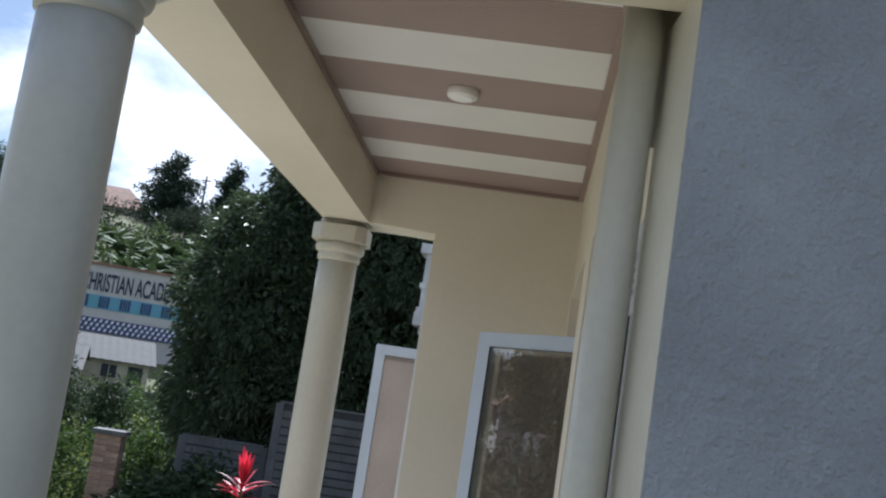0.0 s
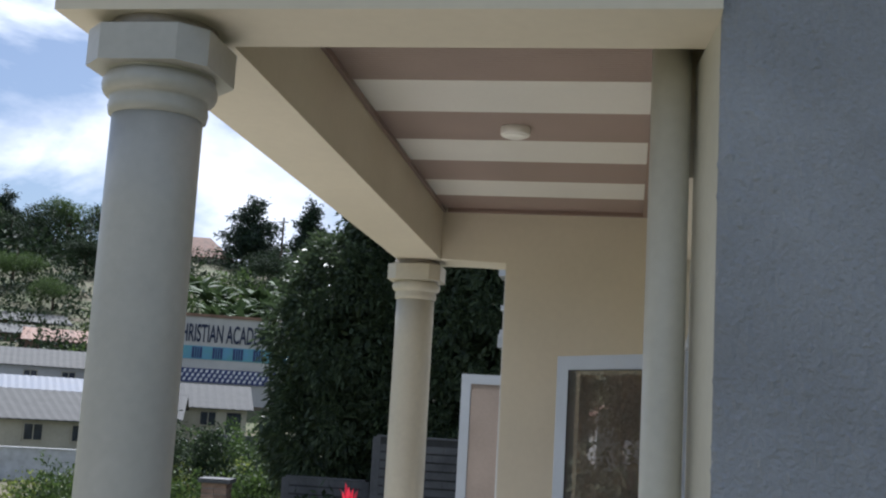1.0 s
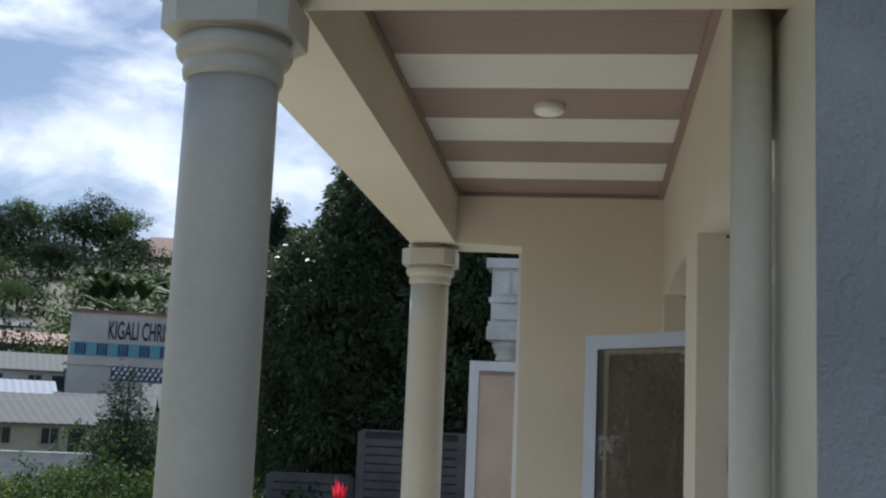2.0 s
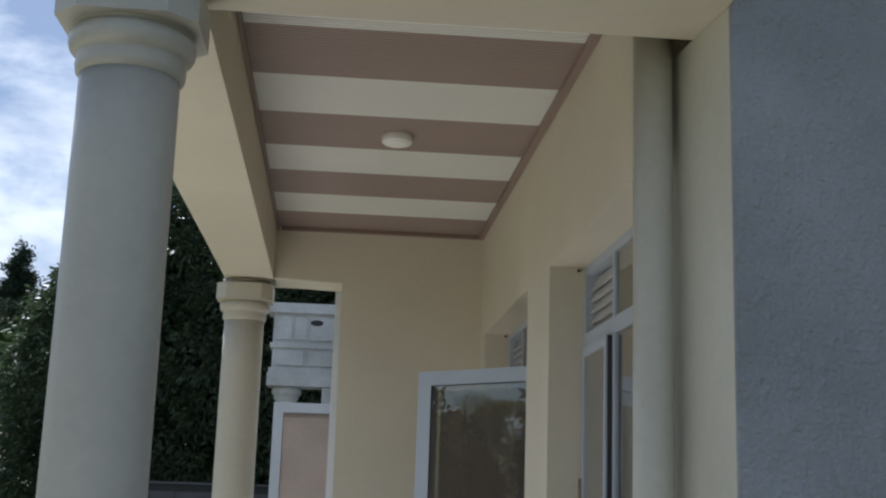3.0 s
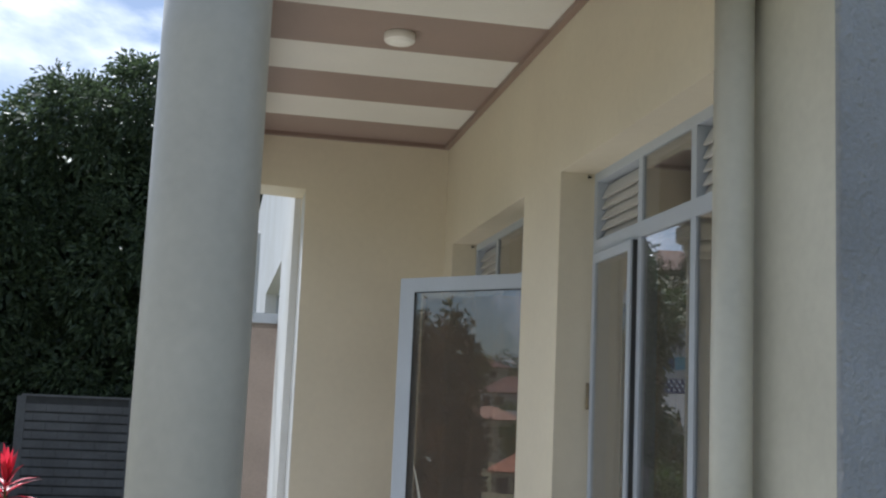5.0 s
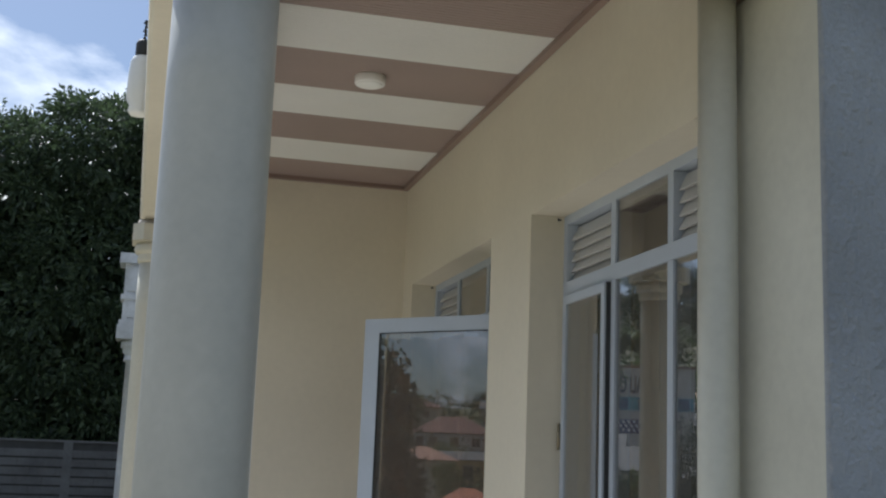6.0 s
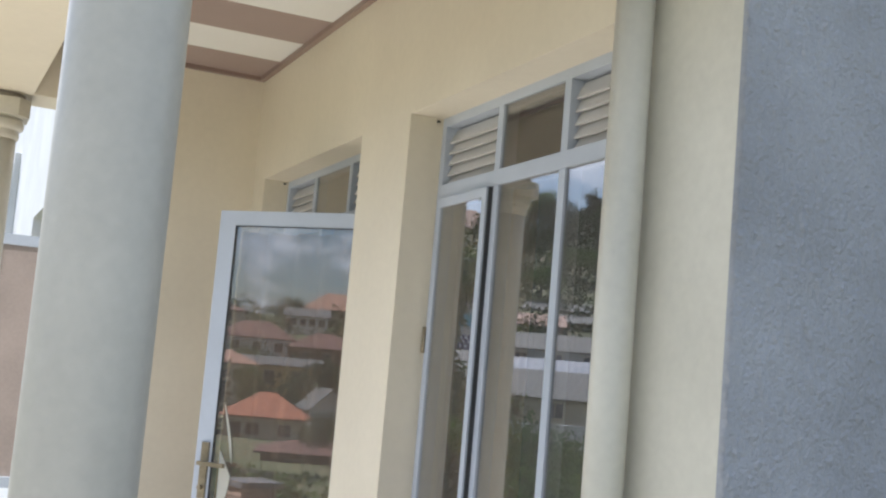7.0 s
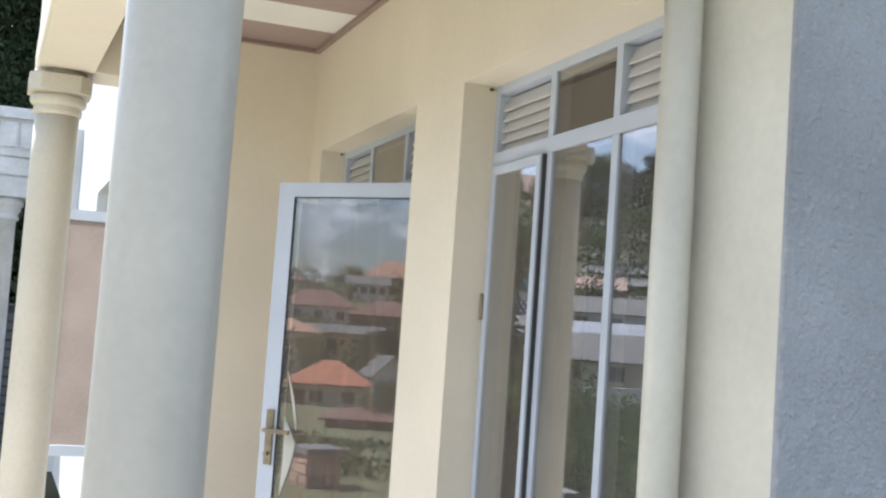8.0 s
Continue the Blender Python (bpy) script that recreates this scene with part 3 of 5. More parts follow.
def open_leaf():
    """The open door leaf: its hinge edge at the origin, running along +y, then turned out over the porch."""
    w, h, t = 0.745, 2.075, 0.045
    ang = math.degrees(math.atan2(0.505, 0.56))
    leaf = empty("door_leaf", "open blue-grey aluminium glass door leaf turned out over the porch", "door", m=pose(0.128, -1.592, 0.006, 0, 0, ang))
    bm = bmesh.new()
    box(bm, -t / 2, t / 2, 0, 0.078, 0, h)
    box(bm, -t / 2, t / 2, w - 0.078, w, 0, h)
    box(bm, -t / 2, t / 2, 0.078, w - 0.078, h - 0.060, h)
    box(bm, -t / 2, t / 2, 0.078, w - 0.078, 0, 0.12)
    bevelled(bm, 0.004, 1)
    part("leaf_frame", bm, ALU, leaf)
    bm = bmesh.new()
    ring(bm, -t / 2 - 0.001, -t / 2 + 0.005, 0.0785, w - 0.0785, 0.1205, h - 0.0605, 0.0035)
    part("bead", bm, GASKET, leaf, "black glazing bead")
    pane(leaf, -0.017, 0.079, w - 0.079, 0.121, h - 0.061)
    # handle: long plate, lever, key barrel
    bm = bmesh.new()
    box(bm, -t / 2 - 0.010, -t / 2, w - 0.066, w - 0.032, 0.90, 1.125)
    bevelled(bm, 0.012, 3)
    plate = part("handle_plate", bm, BRASS, leaf, "aged bronze handle plate")
    bm = bmesh.new()
    box(bm, -t / 2 - 0.05, -t / 2 - 0.012, w - 0.058, w - 0.042, 1.035, 1.05)
    box(bm, -t / 2 - 0.052, -t / 2 - 0.036, w - 0.17, w - 0.058, 1.034, 1.051)
    bevelled(bm, 0.004, 2)
    part("lever", bm, BRASS, plate)
    bm = bmesh.new()
    lathe(bm, [(0.009, 0), (0.009, 0.02)], seg=14)
    bmesh.ops.rotate(bm, verts=bm.verts, cent=(0, 0, 0), matrix=Matrix.Rotation(-math.pi / 2, 3, "Y"))
    bmesh.ops.translate(bm, verts=bm.verts, vec=(-t / 2 - 0.008, w - 0.049, 0.945))
    part("lock_barrel", bm, BRASS, plate)
    # etched white crescents on the glass: one arc, an upper sickle and a lower blade
    def arc(z):
        return w - 0.112 - 0.062 * math.cos((z - 1.035) / 0.26 * math.pi / 2)

    for zl, zh, upper in ((1.05, 1.29, True), (0.78, 1.10, False)):
        bm = bmesh.new()
        n = 16
        outer, inner = [], []
        for k in range(n + 1):
            u = k / n
            z = zl + (zh - zl) * u
            if upper:
                yo, yi = arc(z), arc(zl) + (arc(zh) - arc(zl)) * u + 0.001
            else:
                yi = w - 0.113 - 0.006 * math.sin(math.pi * u)
                yo = arc(z) if z < 1.0 else yi + (arc(1.0) - yi) * (zh - z) / (zh - 1.0)
                yo -= 0.001
            outer.append(bm.verts.new((-0.0205, yo, z)))
            inner.append(bm.verts.new((-0.0205, yi, z)))
        for k in range(n):
            bm.faces.new((outer[k], outer[k + 1], inner[k + 1], inner[k]))
        bmesh.ops.solidify(bm, geom=bm.faces[:], thickness=0.002)
        part("crescent", bm, FILM, leaf, "white frosted crescent on the glass")
    for z in (0.25, 1.0, 1.8):
        bm = bmesh.new()
        lathe(bm, [(0.009, z), (0.009, z + 0.1)], -t / 2 - 0.004, 0.002, 12)
        part("hinge", bm, ALU_PALE, leaf)
    return leaf


open_leaf()


def curtain(name, x, y0, y1, z0, z1, label, folds=9, deep=0.035):
    n = folds * 8
    verts, faces = [], []
    for s in (0, 1):
        for k in range(n + 1):
            u = k / n
            y = y0 + (y1 - y0) * u
            dx = deep * math.sin(u * folds * 2 * math.pi) + 0.012 * math.sin(u * folds * 4.7)
            verts.append((x + dx + 0.006 * s, y, z0))
            verts.append((x + dx * 0.7 + 0.006 * s, y, z1))
    m = 2 * (n + 1)
    for k in range(n):
        a = 2 * k
        faces.append((a, a + 2, a + 3, a + 1))
        faces.append((m + a, m + a + 1, m + a + 3, m + a + 2))
    return tagged(new(name, sheet_mesh(name, verts, faces, CURTAIN, True)), label, "curtain", "curtains")


curtain("curtain", 0.30, -1.60, -0.28, 0.03, 2.40, "brown curtain hanging behind the open door", 11)
curtain("curtain", 0.32, -3.44, -3.15, 0.03, 2.40, "brown curtain gathered behind the closed glass door", 5)
curtain("curtain", 0.262, -2.56, -1.80, 0.03, 2.10, "brown curtain gathered behind the closed glass door", 8)

# a thin curtain hung on the inner side of the open leaf
leaf_curtain = curtain("curtain", 0.0, 0.05, 0.70, 0.10, 2.0, "dull brown curtain hung on the open door leaf", 5, 0.055)
leaf_curtain.matrix_world = pose(0.128, -1.592, 0.006, 0, 0, math.degrees(math.atan2(0.505, 0.56))) @ pose(0.095, 0, 0)

# ---- lantern on the outer face of the porch beam ----
lantern = empty("wall_lantern", "pale glass jar lantern with a dark cap outside the beam", "lantern", m=pose(-1.405, -1.1, 2.865))
bm = bmesh.new()
lathe(bm, [(0.012, 0.0), (0.034, 0.004), (0.044, 0.02), (0.040, 0.045), (0.055, 0.07), (0.054, 0.16), (0.049, 0.23), (0.040, 0.255), (0.028, 0.262)], seg=28)
part("jar", bm, LAMP, lantern)
bm = bmesh.new()
lathe(bm, [(0.031, 0.262), (0.033, 0.268), (0.033, 0.315), (0.026, 0.330), (0.008, 0.336)], seg=28)
part("cap", bm, GASKET, lantern, "dark metal cap")
bm = bmesh.new()
for k in range(5):
    lathe(bm, [(0.010 - 0.002 * (k % 2), 0.336 + 0.018 * k), (0.004, 0.350 + 0.018 * k)], 0.003 * (k % 2), 0, 10)
box(bm, -0.004, 0.05, -0.004, 0.004, 0.415, 0.423)
part("chain", bm, GASKET, lantern, "dark hanging chain and hook")

# ---- ceiling lamp ----
lamp = empty("ceiling_lamp", "round white surface-mounted ceiling lamp, switched off", "lamp", m=pose(-0.548, -1.775, CEIL))
bm = bmesh.new()
lathe(bm, [(0.056, 0.002), (0.059, -0.004), (0.059, -0.028), (0.055, -0.034), (0.050, -0.034)], seg=40)
part("rim", bm, LAMP, lamp)
bm = bmesh.new()
lathe(bm, [(0.050, -0.033), (0.047, -0.038), (0.032, -0.043), (0.002, -0.045)], seg=40)
part("diffuser", bm, PVC_WHITE, lamp)

# ---- the white wing beyond the porch ----
WX = -0.785
bm = bmesh.new()
for y0, y1, z0, z1 in ((0.302, 1.36, -0.12, 3.7), (1.36, 3.65, -0.12, 0.60), (1.36, 3.65, 2.42, 3.7), (3.65, 9.0, -0.12, 3.7)):
    box(bm, WX, WX + 0.2, y0, y1, z0, z1)
thing("wall_wing", bm, WHITE, "white-painted side wall of the house wing with a window opening", "wall", kind="structure")
bm = bmesh.new()
box(bm, WX - 0.055, WX - 0.001, 6.2, 6.62, -0.1, 3.29)
bevelled(bm, 0.012, 2)
box(bm, WX - 0.085, WX - 0.056, 6.30, 6.52, 0.1, 3.2)
thing("pilaster", bm, WHITE, "flat white pilaster on the wing wall", "pilaster", kind="structure")


def wing_window():
    root = empty("window_1", "blue-grey aluminium wing window with a casement standing open", "window", kind="structure", m=pose(0, 0, 0))
    x = WX + 0.09
    bm = bmesh.new()
    ring(bm, x, x + 0.05, 1.36, 3.65, 0.60, 2.42, 0.04)
    part("window_frame", bm, ALU, root)
    for y in (2.12, 2.89):
        boxpart("mullion", (x - 0.001, x + 0.05, y - 0.02, y + 0.02, 0.641, 2.379), ALU, root)
    for y0, y1 in ((1.40, 2.10), (2.14, 2.87), (2.91, 3.61)):
        if y0 > 1.5:
            pane(root, x + 0.02, y0, y1, 0.64, 2.06)
        pane(root, x + 0.02, y0, y1, 2.12, 2.38)
    boxpart("transom", (x - 0.002, x + 0.05, 1.401, 3.609, 2.06, 2.12), ALU, root)
    # the casement, square to the wall
    bm = bmesh.new()
    w, z0, z1 = 0.44, 0.625, 2.085
    for a0, a1, b0, b1 in ((0, w, z1 - 0.062, z1), (0, w, z0, z0 + 0.062), (0, 0.062, z0 + 0.062, z1 - 0.062), (w - 0.062, w, z0 + 0.062, z1 - 0.062)):
        box(bm, WX + 0.07 - a1, WX + 0.07 - a0, 1.372, 1.412, b0, b1)
    leaf = part("casement", bm, ALU, root, "open aluminium casement")
    # opaque pane; its brown stands in for the glass's reflection and the curtain
    bm = bmesh.new()
    box(bm, WX + 0.07 - w + 0.06, WX + 0.01, 1.388, 1.393, z0 + 0.06, z1 - 0.06)
    g = part("pane", bm, PAINTED_PANE, leaf, "pane painted dull pinkish brown in place of its reflection and curtain")
    g.visible_shadow = False
    return root


wing_window()
curtain("curtain", -0.58, 1.40, 2.1, 0.5, 2.45, "brown curtain behind the wing window", 8)
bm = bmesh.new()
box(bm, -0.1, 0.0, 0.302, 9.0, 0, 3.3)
thing("wall_wing_inner", bm, DIM_ROOM, "plain inner wall of the wing", "wall", kind="structure")


def portico():
    """White ornamented parapet beam on a round white column, at the far end of the wing."""
    root = empty("portico", "weathered white portico parapet with raised panels on a column", "portico", m=pose(0, 0, 0))
    y = 7.95
    x0, x1 = -1.62, WX - 0.002
    bm = bmesh.new()
    box(bm, x0, x1, y, y + 0.35, 2.86, 3.58)
    part("parapet", bm, WORN_WHITE, root)
    for z0, z1, o in ((3.581, 3.70, 0.07), (3.16, 3.22, 0.03), (2.70, 2.859, 0.045), (2.86, 2.92, 0.03)):
        bm = bmesh.new()
        box(bm, x0 - o, x1, y - o, y + 0.35 + o, z0, z1)
        bevelled(bm, 0.02, 2)
        part("moulding", bm, WORN_WHITE, root)
    for xa, xb, za, zb in ((-1.58, -1.40, 3.26, 3.54), (-1.36, -1.22, 3.26, 3.54), (-1.17, -0.90, 3.26, 3.54), (-1.56, -1.24, 2.95, 3.13), (-1.18, -0.90, 2.95, 3.13)):
        bm = bmesh.new()
        box(bm, xa, xb, y - 0.028, y + 0.01, za, zb)
        bevelled(bm, 0.012, 2)
        part("panel", bm, WORN_WHITE, root)
    bm = bmesh.new()
    lathe(bm, [(0.07, 0.0), (0.07, 0.012)], seg=20)
    bmesh.ops.rotate(bm, verts=bm.verts, cent=(0, 0, 0), matrix=Matrix.Rotation(math.pi / 2, 3, "X"))
    bmesh.ops.scale(bm, verts=bm.verts, vec=(1.1, 1, 0.5))
    bmesh.ops.translate(bm, verts=bm.verts, vec=(-1.10, y - 0.028, 3.47))
    part("vent", bm, GASKET, root, "dark oval vent")
    bm = bmesh.new()
    p = [(0.13, -0.5), (0.13, 0.1), (0.118, 0.12), (0.105, 2.44), (0.13, 2.45), (0.135, 2.48), (0.12, 2.50), (0.125, 2.53), (0.15, 2.56), (0.15, 2.60), (0.175, 2.61), (0.175, 2.698)]
    lathe(bm, p, -1.43, y + 0.17, 40)
    part("shaft", bm, WORN_WHITE, root)
    bm = bmesh.new()
    box(bm, -1.0, WX - 0.003, y - 0.05, y + 0.40, -0.1, 2.69)
    part("pier", bm, WORN_WHITE, root)
    return root


portico()
# ---- yard and boundary ----
# pale slabs out of view, added to bounce sunlight up under the porch
bm = bmesh.new()
for i in range(13):
    for k in range(3):
        x0, y0 = -3.75 + k * 0.733, -10.5 + i * 0.875
        box(bm, x0 + 0.006, x0 + 0.725, y0 + 0.006, y0 + 0.869, -0.14, -0.035 - 0.002 * ((i * 3 + k * 7) % 3))
bevelled(bm, 0.006, 1)
box(bm, -3.74, -1.56, -10.49, 0.86, -0.15, -0.048)
thing("bounce_pavement", bm, PAVING, "unseen pale tan slab paving added beside the porch to bounce sunlight", "pavement", kind="structure")


def polar(az, dist, x=-0.4, y=-6.1):
    return x + dist * math.sin(radians(az)), y + dist * math.cos(radians(az))


def brick_wall(name, x0, x1, y, z0, z1, label):
    """A wall of thin courses with recessed joints."""
    root = empty(name, label, "wall", "boundary walls", m=pose(0, 0, 0))
    bm = bmesh.new()
    box(bm, x0, x1, y + 0.012, y + 0.2, z0, z1 - 0.01)
    part("core", bm, JOINT, root, "dark recessed joints")
    rng = random.Random(5)
    verts, faces = [], []
    courses = int((z1 - z0) / 0.125)
    for c in range(courses):
        x = x0 - (0.0 if c % 2 else 0.17)
        while x < x1:
            a, b = max(x0, x + 0.002), min(x1, x + 0.338)
            z, o = z0 + c * 0.125, rng.uniform(-0.004, 0.004)
            if b > a + 0.02:
                k = len(verts)
                for zz in (z + 0.012, z + 0.112):
                    for xx, yy in ((a, y - 0.004 + o), (b, y - 0.004 + o), (b, y + 0.1), (a, y + 0.1)):
                        verts.append((xx, yy, zz))
                faces += [(k, k + 1, k + 5, k + 4), (k + 4, k + 5, k + 6, k + 7), (k + 1, k + 2, k + 6, k + 5), (k + 3, k, k + 4, k + 7), (k + 3, k + 2, k + 1, k)]
            x += 0.34
    ob = new("courses", sheet_mesh("courses", verts, faces, CONCRETE))
    ob.parent = root
    tagged(ob, kind="stuff")
    n = max(1, int((x1 - x0) / 1.5))
    for i in range(n + 1):
        px = x0 + (x1 - x0) * i / n
        boxpart("post", (px - 0.06, px + 0.06, y - 0.012, y + 0.21, z0, z1 - 0.01), CONCRETE, root, bev=0.008)
    boxpart("coping", (x0, x1, y - 0.012, y + 0.212, z1 - 0.009, z1 + 0.02), CONCRETE, root, bev=0.008)


brick_wall("boundary_wall", -3.75, 0.75, 11.0, -0.6, 1.50, "dark grey block boundary wall with thin courses and posts")
brick_wall("boundary_wall", -5.2, -3.95, 11.3, -0.7, 0.80, "low dark grey block boundary wall under the mango tree")


def brick_pillar(x, y, z0, z1, rot, label, pitch=0.08, recess=0.012, uneven=0.007):
    root = empty("brick_pillar", label, "pillar", "brick gate pillars", m=pose(x, y, 0, 0, 0, rot))
    w = 0.185
    boxpart("core", (-w + recess, w - recess, -w + recess, w - recess, z0, z1), MORTAR, root, bev=0)
    rng = random.Random(int(x * 10))
    meshes = []
    for k in range(3):
        bm = bmesh.new()
        box(bm, 0, 0.176, 0, 0.09, 0, pitch - 0.014)
        for v in bm.verts:
            v.co += Vector((rng.uniform(-1, 1), rng.uniform(-1, 1), rng.uniform(-1, 1))) * 0.003
        bevelled(bm, 0.004, 1)
        meshes.append(mesh_of("brick", bm, BRICK))
    courses = int((z1 - z0) / pitch)
    for c in range(courses):
        z = z1 - pitch + 0.005 - c * pitch
        for side in range(4):
            for i in range(2):
                ob = new("brick", meshes[rng.randrange(3)])
                ob.parent = root
                off = -w + i * 0.182 + (0.004 if c % 2 else 0.0)
                ob.matrix_basis = Matrix.Rotation(side * math.pi / 2, 4, "Z") @ Matrix.Translation((off, -w - rng.uniform(0, uneven), z))
    boxpart("cap", (-w - 0.05, w + 0.05, -w - 0.05, w + 0.05, z1 + 0.001, z1 + 0.06), CONCRETE, root, bev=0.012)


brick_pillar(-5.97, 10.4, -0.75, 0.70, 8, "brick fence pillar with a concrete cap before the hedge")
brick_pillar(-7.30, -2.45, -0.55, 0.22, -18, "weathered brick fence pillar with a concrete cap at the yard edge", 0.1, 0.03, 0.02)
bm = bmesh.new()
box(bm, -6.9, -6.4, 10.1, 10.7, -0.95, -0.76)
box(bm, -6.4, -5.4, 10.2, 10.6, -0.95, -0.62)
thing("kerb", bm, CONCRETE, "low pale concrete kerb at the pillar foot", "kerb", kind="structure")


# ---- plants ----
def foliage(name, blobs, count, length, width, mat, droop=0.4, seed=1, shell=0.30, cluster=7, spreadr=0.16, rough=0.3):
    """Many single folded leaves, in clusters, over the outer part of some uneven blobs (x, y, z, rx, ry, rz)."""
    rng = np.random.default_rng(seed)
    bl = np.array(blobs, float)
    wgt = (bl[:, 3] * bl[:, 4] * bl[:, 5]) ** 0.667
    n_cl = max(1, count // cluster)
    which = rng.choice(len(bl), n_cl, p=wgt / wgt.sum())
    d = rng.normal(size=(n_cl, 3))
    d /= np.linalg.norm(d, axis=1)[:, None]
    lump = 1 + rough * np.sin(d[:, 0] * 5.1 + which * 1.7) * np.sin(d[:, 1] * 4.3 + which) * np.cos(d[:, 2] * 6.2 + which * 0.6)
    rad = rng.random(n_cl) ** shell * lump * rng.uniform(0.85, 1.06, n_cl)
    cen = bl[which, :3] + d * bl[which, 3:] * rad[:, None]
    p = np.repeat(cen, cluster, 0) + rng.normal(size=(n_cl * cluster, 3)) * spreadr
    out = np.repeat(d, cluster, 0)
    n = len(p)
    way = out * 0.55 + rng.normal(size=(n, 3)) * 0.6
    way[:, 2] -= droop
    way /= np.linalg.norm(way, axis=1)[:, None]
    side = np.cross(way, rng.normal(size=(n, 3)))
    side /= np.linalg.norm(side, axis=1)[:, None] + 1e-9
    up = np.cross(side, way)
    size = rng.uniform(0.6, 1.25, n)[:, None]
    L, W = length * size, width * size
    tip = p + way * L
    tip[:, 2] -= (0.18 * droop * L)[:, 0]
    mid = p + way * L * 0.45
    verts = np.stack([p, mid + side * W * 0.5 + up * W * 0.18, tip, mid - side * W * 0.5 + up * W * 0.18], 1).reshape(-1, 3)
    i = np.arange(n) * 4
    faces = np.concatenate([np.stack([i, i + 1, i + 2], 1), np.stack([i, i + 2, i + 3], 1)]).tolist()
    return sheet_mesh(name, verts.tolist(), faces, mat)


def limb_mesh(name, paths, mat, seg=8):
    """Tapered limbs along lists of (x, y, z, radius)."""
    verts, faces = [], []
    for path in paths:
        base = len(verts)
        for x, y, z, r in path:
            for k in range(seg):
                a = 2 * math.pi * k / seg
                verts.append((x + r * math.cos(a), y + r * math.sin(a), z))
        for j in range(len(path) - 1):
            for k in range(seg):
                a, b = base + j * seg + k, base + j * seg + (k + 1) % seg
                faces.append((a, b, b + seg, a + seg))
    return sheet_mesh(name, verts, faces, mat, True)


def tree(name, x, y, label, category, limbs, crown_mesh, group="", extra=None):
    root = empty(name, label, category, group, m=pose(x, y, 0))
    t = new("trunk", limb_mesh("trunk", limbs, BARK))
    t.parent = root
    c = new("crown", crown_mesh)
    c.parent = root
    if extra is not None:
        e = new("inner_foliage", extra)
        e.parent = root
    return root


def clumped(name, blobs, gap, per, length, width, mat, seed, droop=0.75, spread=0.26):
    """Whorls of long drooping leaves set over the open sides of some blobs (x, y, z, rx, ry, rz)."""
    rng = np.random.default_rng(seed)
    bl = np.array(blobs, float)
    cen, out = [], []
    for k, b in enumerate(bl):
        n = int(4 * math.pi * ((b[3] * b[4] + b[3] * b[5] + b[4] * b[5]) / 3) / gap ** 2)
        d = rng.normal(size=(n, 3))
        d /= np.linalg.norm(d, axis=1)[:, None]
        lump = 1 + 0.10 * np.sin(d[:, 0] * 4.1 + k * 1.7) * np.sin(d[:, 1] * 3.7 + k) + 0.07 * np.sin(d[:, 2] * 9 + d[:, 0] * 7 + k)
        c = b[:3] + d * b[3:] * (lump * rng.uniform(0.88, 1.03, n))[:, None]
        keep = np.ones(n, bool)
        for j, q in enumerate(bl):
            if j != k:
                keep &= (((c - q[:3]) / q[3:]) ** 2).sum(1) > 0.72
        cen.append(c[keep])
        out.append(d[keep])
    cen, out = np.concatenate(cen), np.concatenate(out)
    size = rng.uniform(0.7, 1.35, len(cen))
    p = np.repeat(cen, per, 0)
    d = np.repeat(out, per, 0)
    n = len(p)
    way = d * 0.7 + rng.normal(size=(n, 3)) * 0.75
    way[:, 2] += 0.25
    way /= np.linalg.norm(way, axis=1)[:, None]
    p = p + way * (rng.random(n) ** 0.6 * spread * np.repeat(size, per))[:, None]
    way[:, 2] -= droop
    way /= np.linalg.norm(way, axis=1)[:, None]
    side = np.cross(way, rng.normal(size=(n, 3)))
    side /= np.linalg.norm(side, axis=1)[:, None] + 1e-9
    up = np.cross(side, way)
    k = rng.uniform(0.65, 1.25, n)[:, None]
    L, W = length * k, width * k
    mid, tip = p + way * L * 0.45, p + way * L
    tip[:, 2] -= 0.22 * L[:, 0]
    verts = np.stack([p, mid + side * W * 0.5 + up * W * 0.2, tip, mid - side * W * 0.5 + up * W * 0.2], 1).reshape(-1, 3)
    i = np.arange(n) * 4
    faces = np.concatenate([np.stack([i, i + 1, i + 2], 1), np.stack([i, i + 2, i + 3], 1)]).tolist()
    return sheet_mesh(name, verts.tolist(), faces, mat)


# the mango tree behind the boundary wall
mb = [(-1.8, -0.4, 2.9, 1.35, 1.6, 1.7), (-1.4, 0.0, 3.85, 1.4, 1.6, 1.15), (-0.6, 0.2, 5.3, 1.45, 1.7, 1.25), (0.7, 0.4, 5.75, 1.55, 1.8, 1.4), (2.6, 0.6, 6.1, 2.0, 2.2, 1.75),
      (0.8, -0.2, 3.2, 2.4, 1.8, 2.2), (3.4, 0.4, 3.6, 2.8, 2.2, 2.8), (-1.75, -0.8, 1.5, 1.25, 1.2, 1.1), (5.6, 0.5, 3.4, 2.6, 2.2, 3.0), (0.5, -1.0, 1.5, 2.0, 1.2, 1.2)]
mango_limbs = [[(0.3, 0.3, -1.0, 0.34), (0.3, 0.3, 0.4, 0.28), (0.4, 0.3, 1.6, 0.25)],
               [(0.4, 0.3, 1.5, 0.22), (-0.5, 0.1, 2.6, 0.16), (-1.6, -0.3, 3.4, 0.07)],
               [(0.4, 0.3, 1.5, 0.2), (0.6, 0.4, 3.6, 0.15), (0.9, 0.5, 6.2, 0.05)],
               [(0.4, 0.3, 1.5, 0.2), (1.6, 0.5, 3.0, 0.15), (3.0, 0.6, 5.4, 0.05)],
               [(0.4, 0.3, 1.4, 0.16), (-0.8, -0.3, 1.9, 0.1), (-2.4, -0.6, 2.3, 0.04)]]
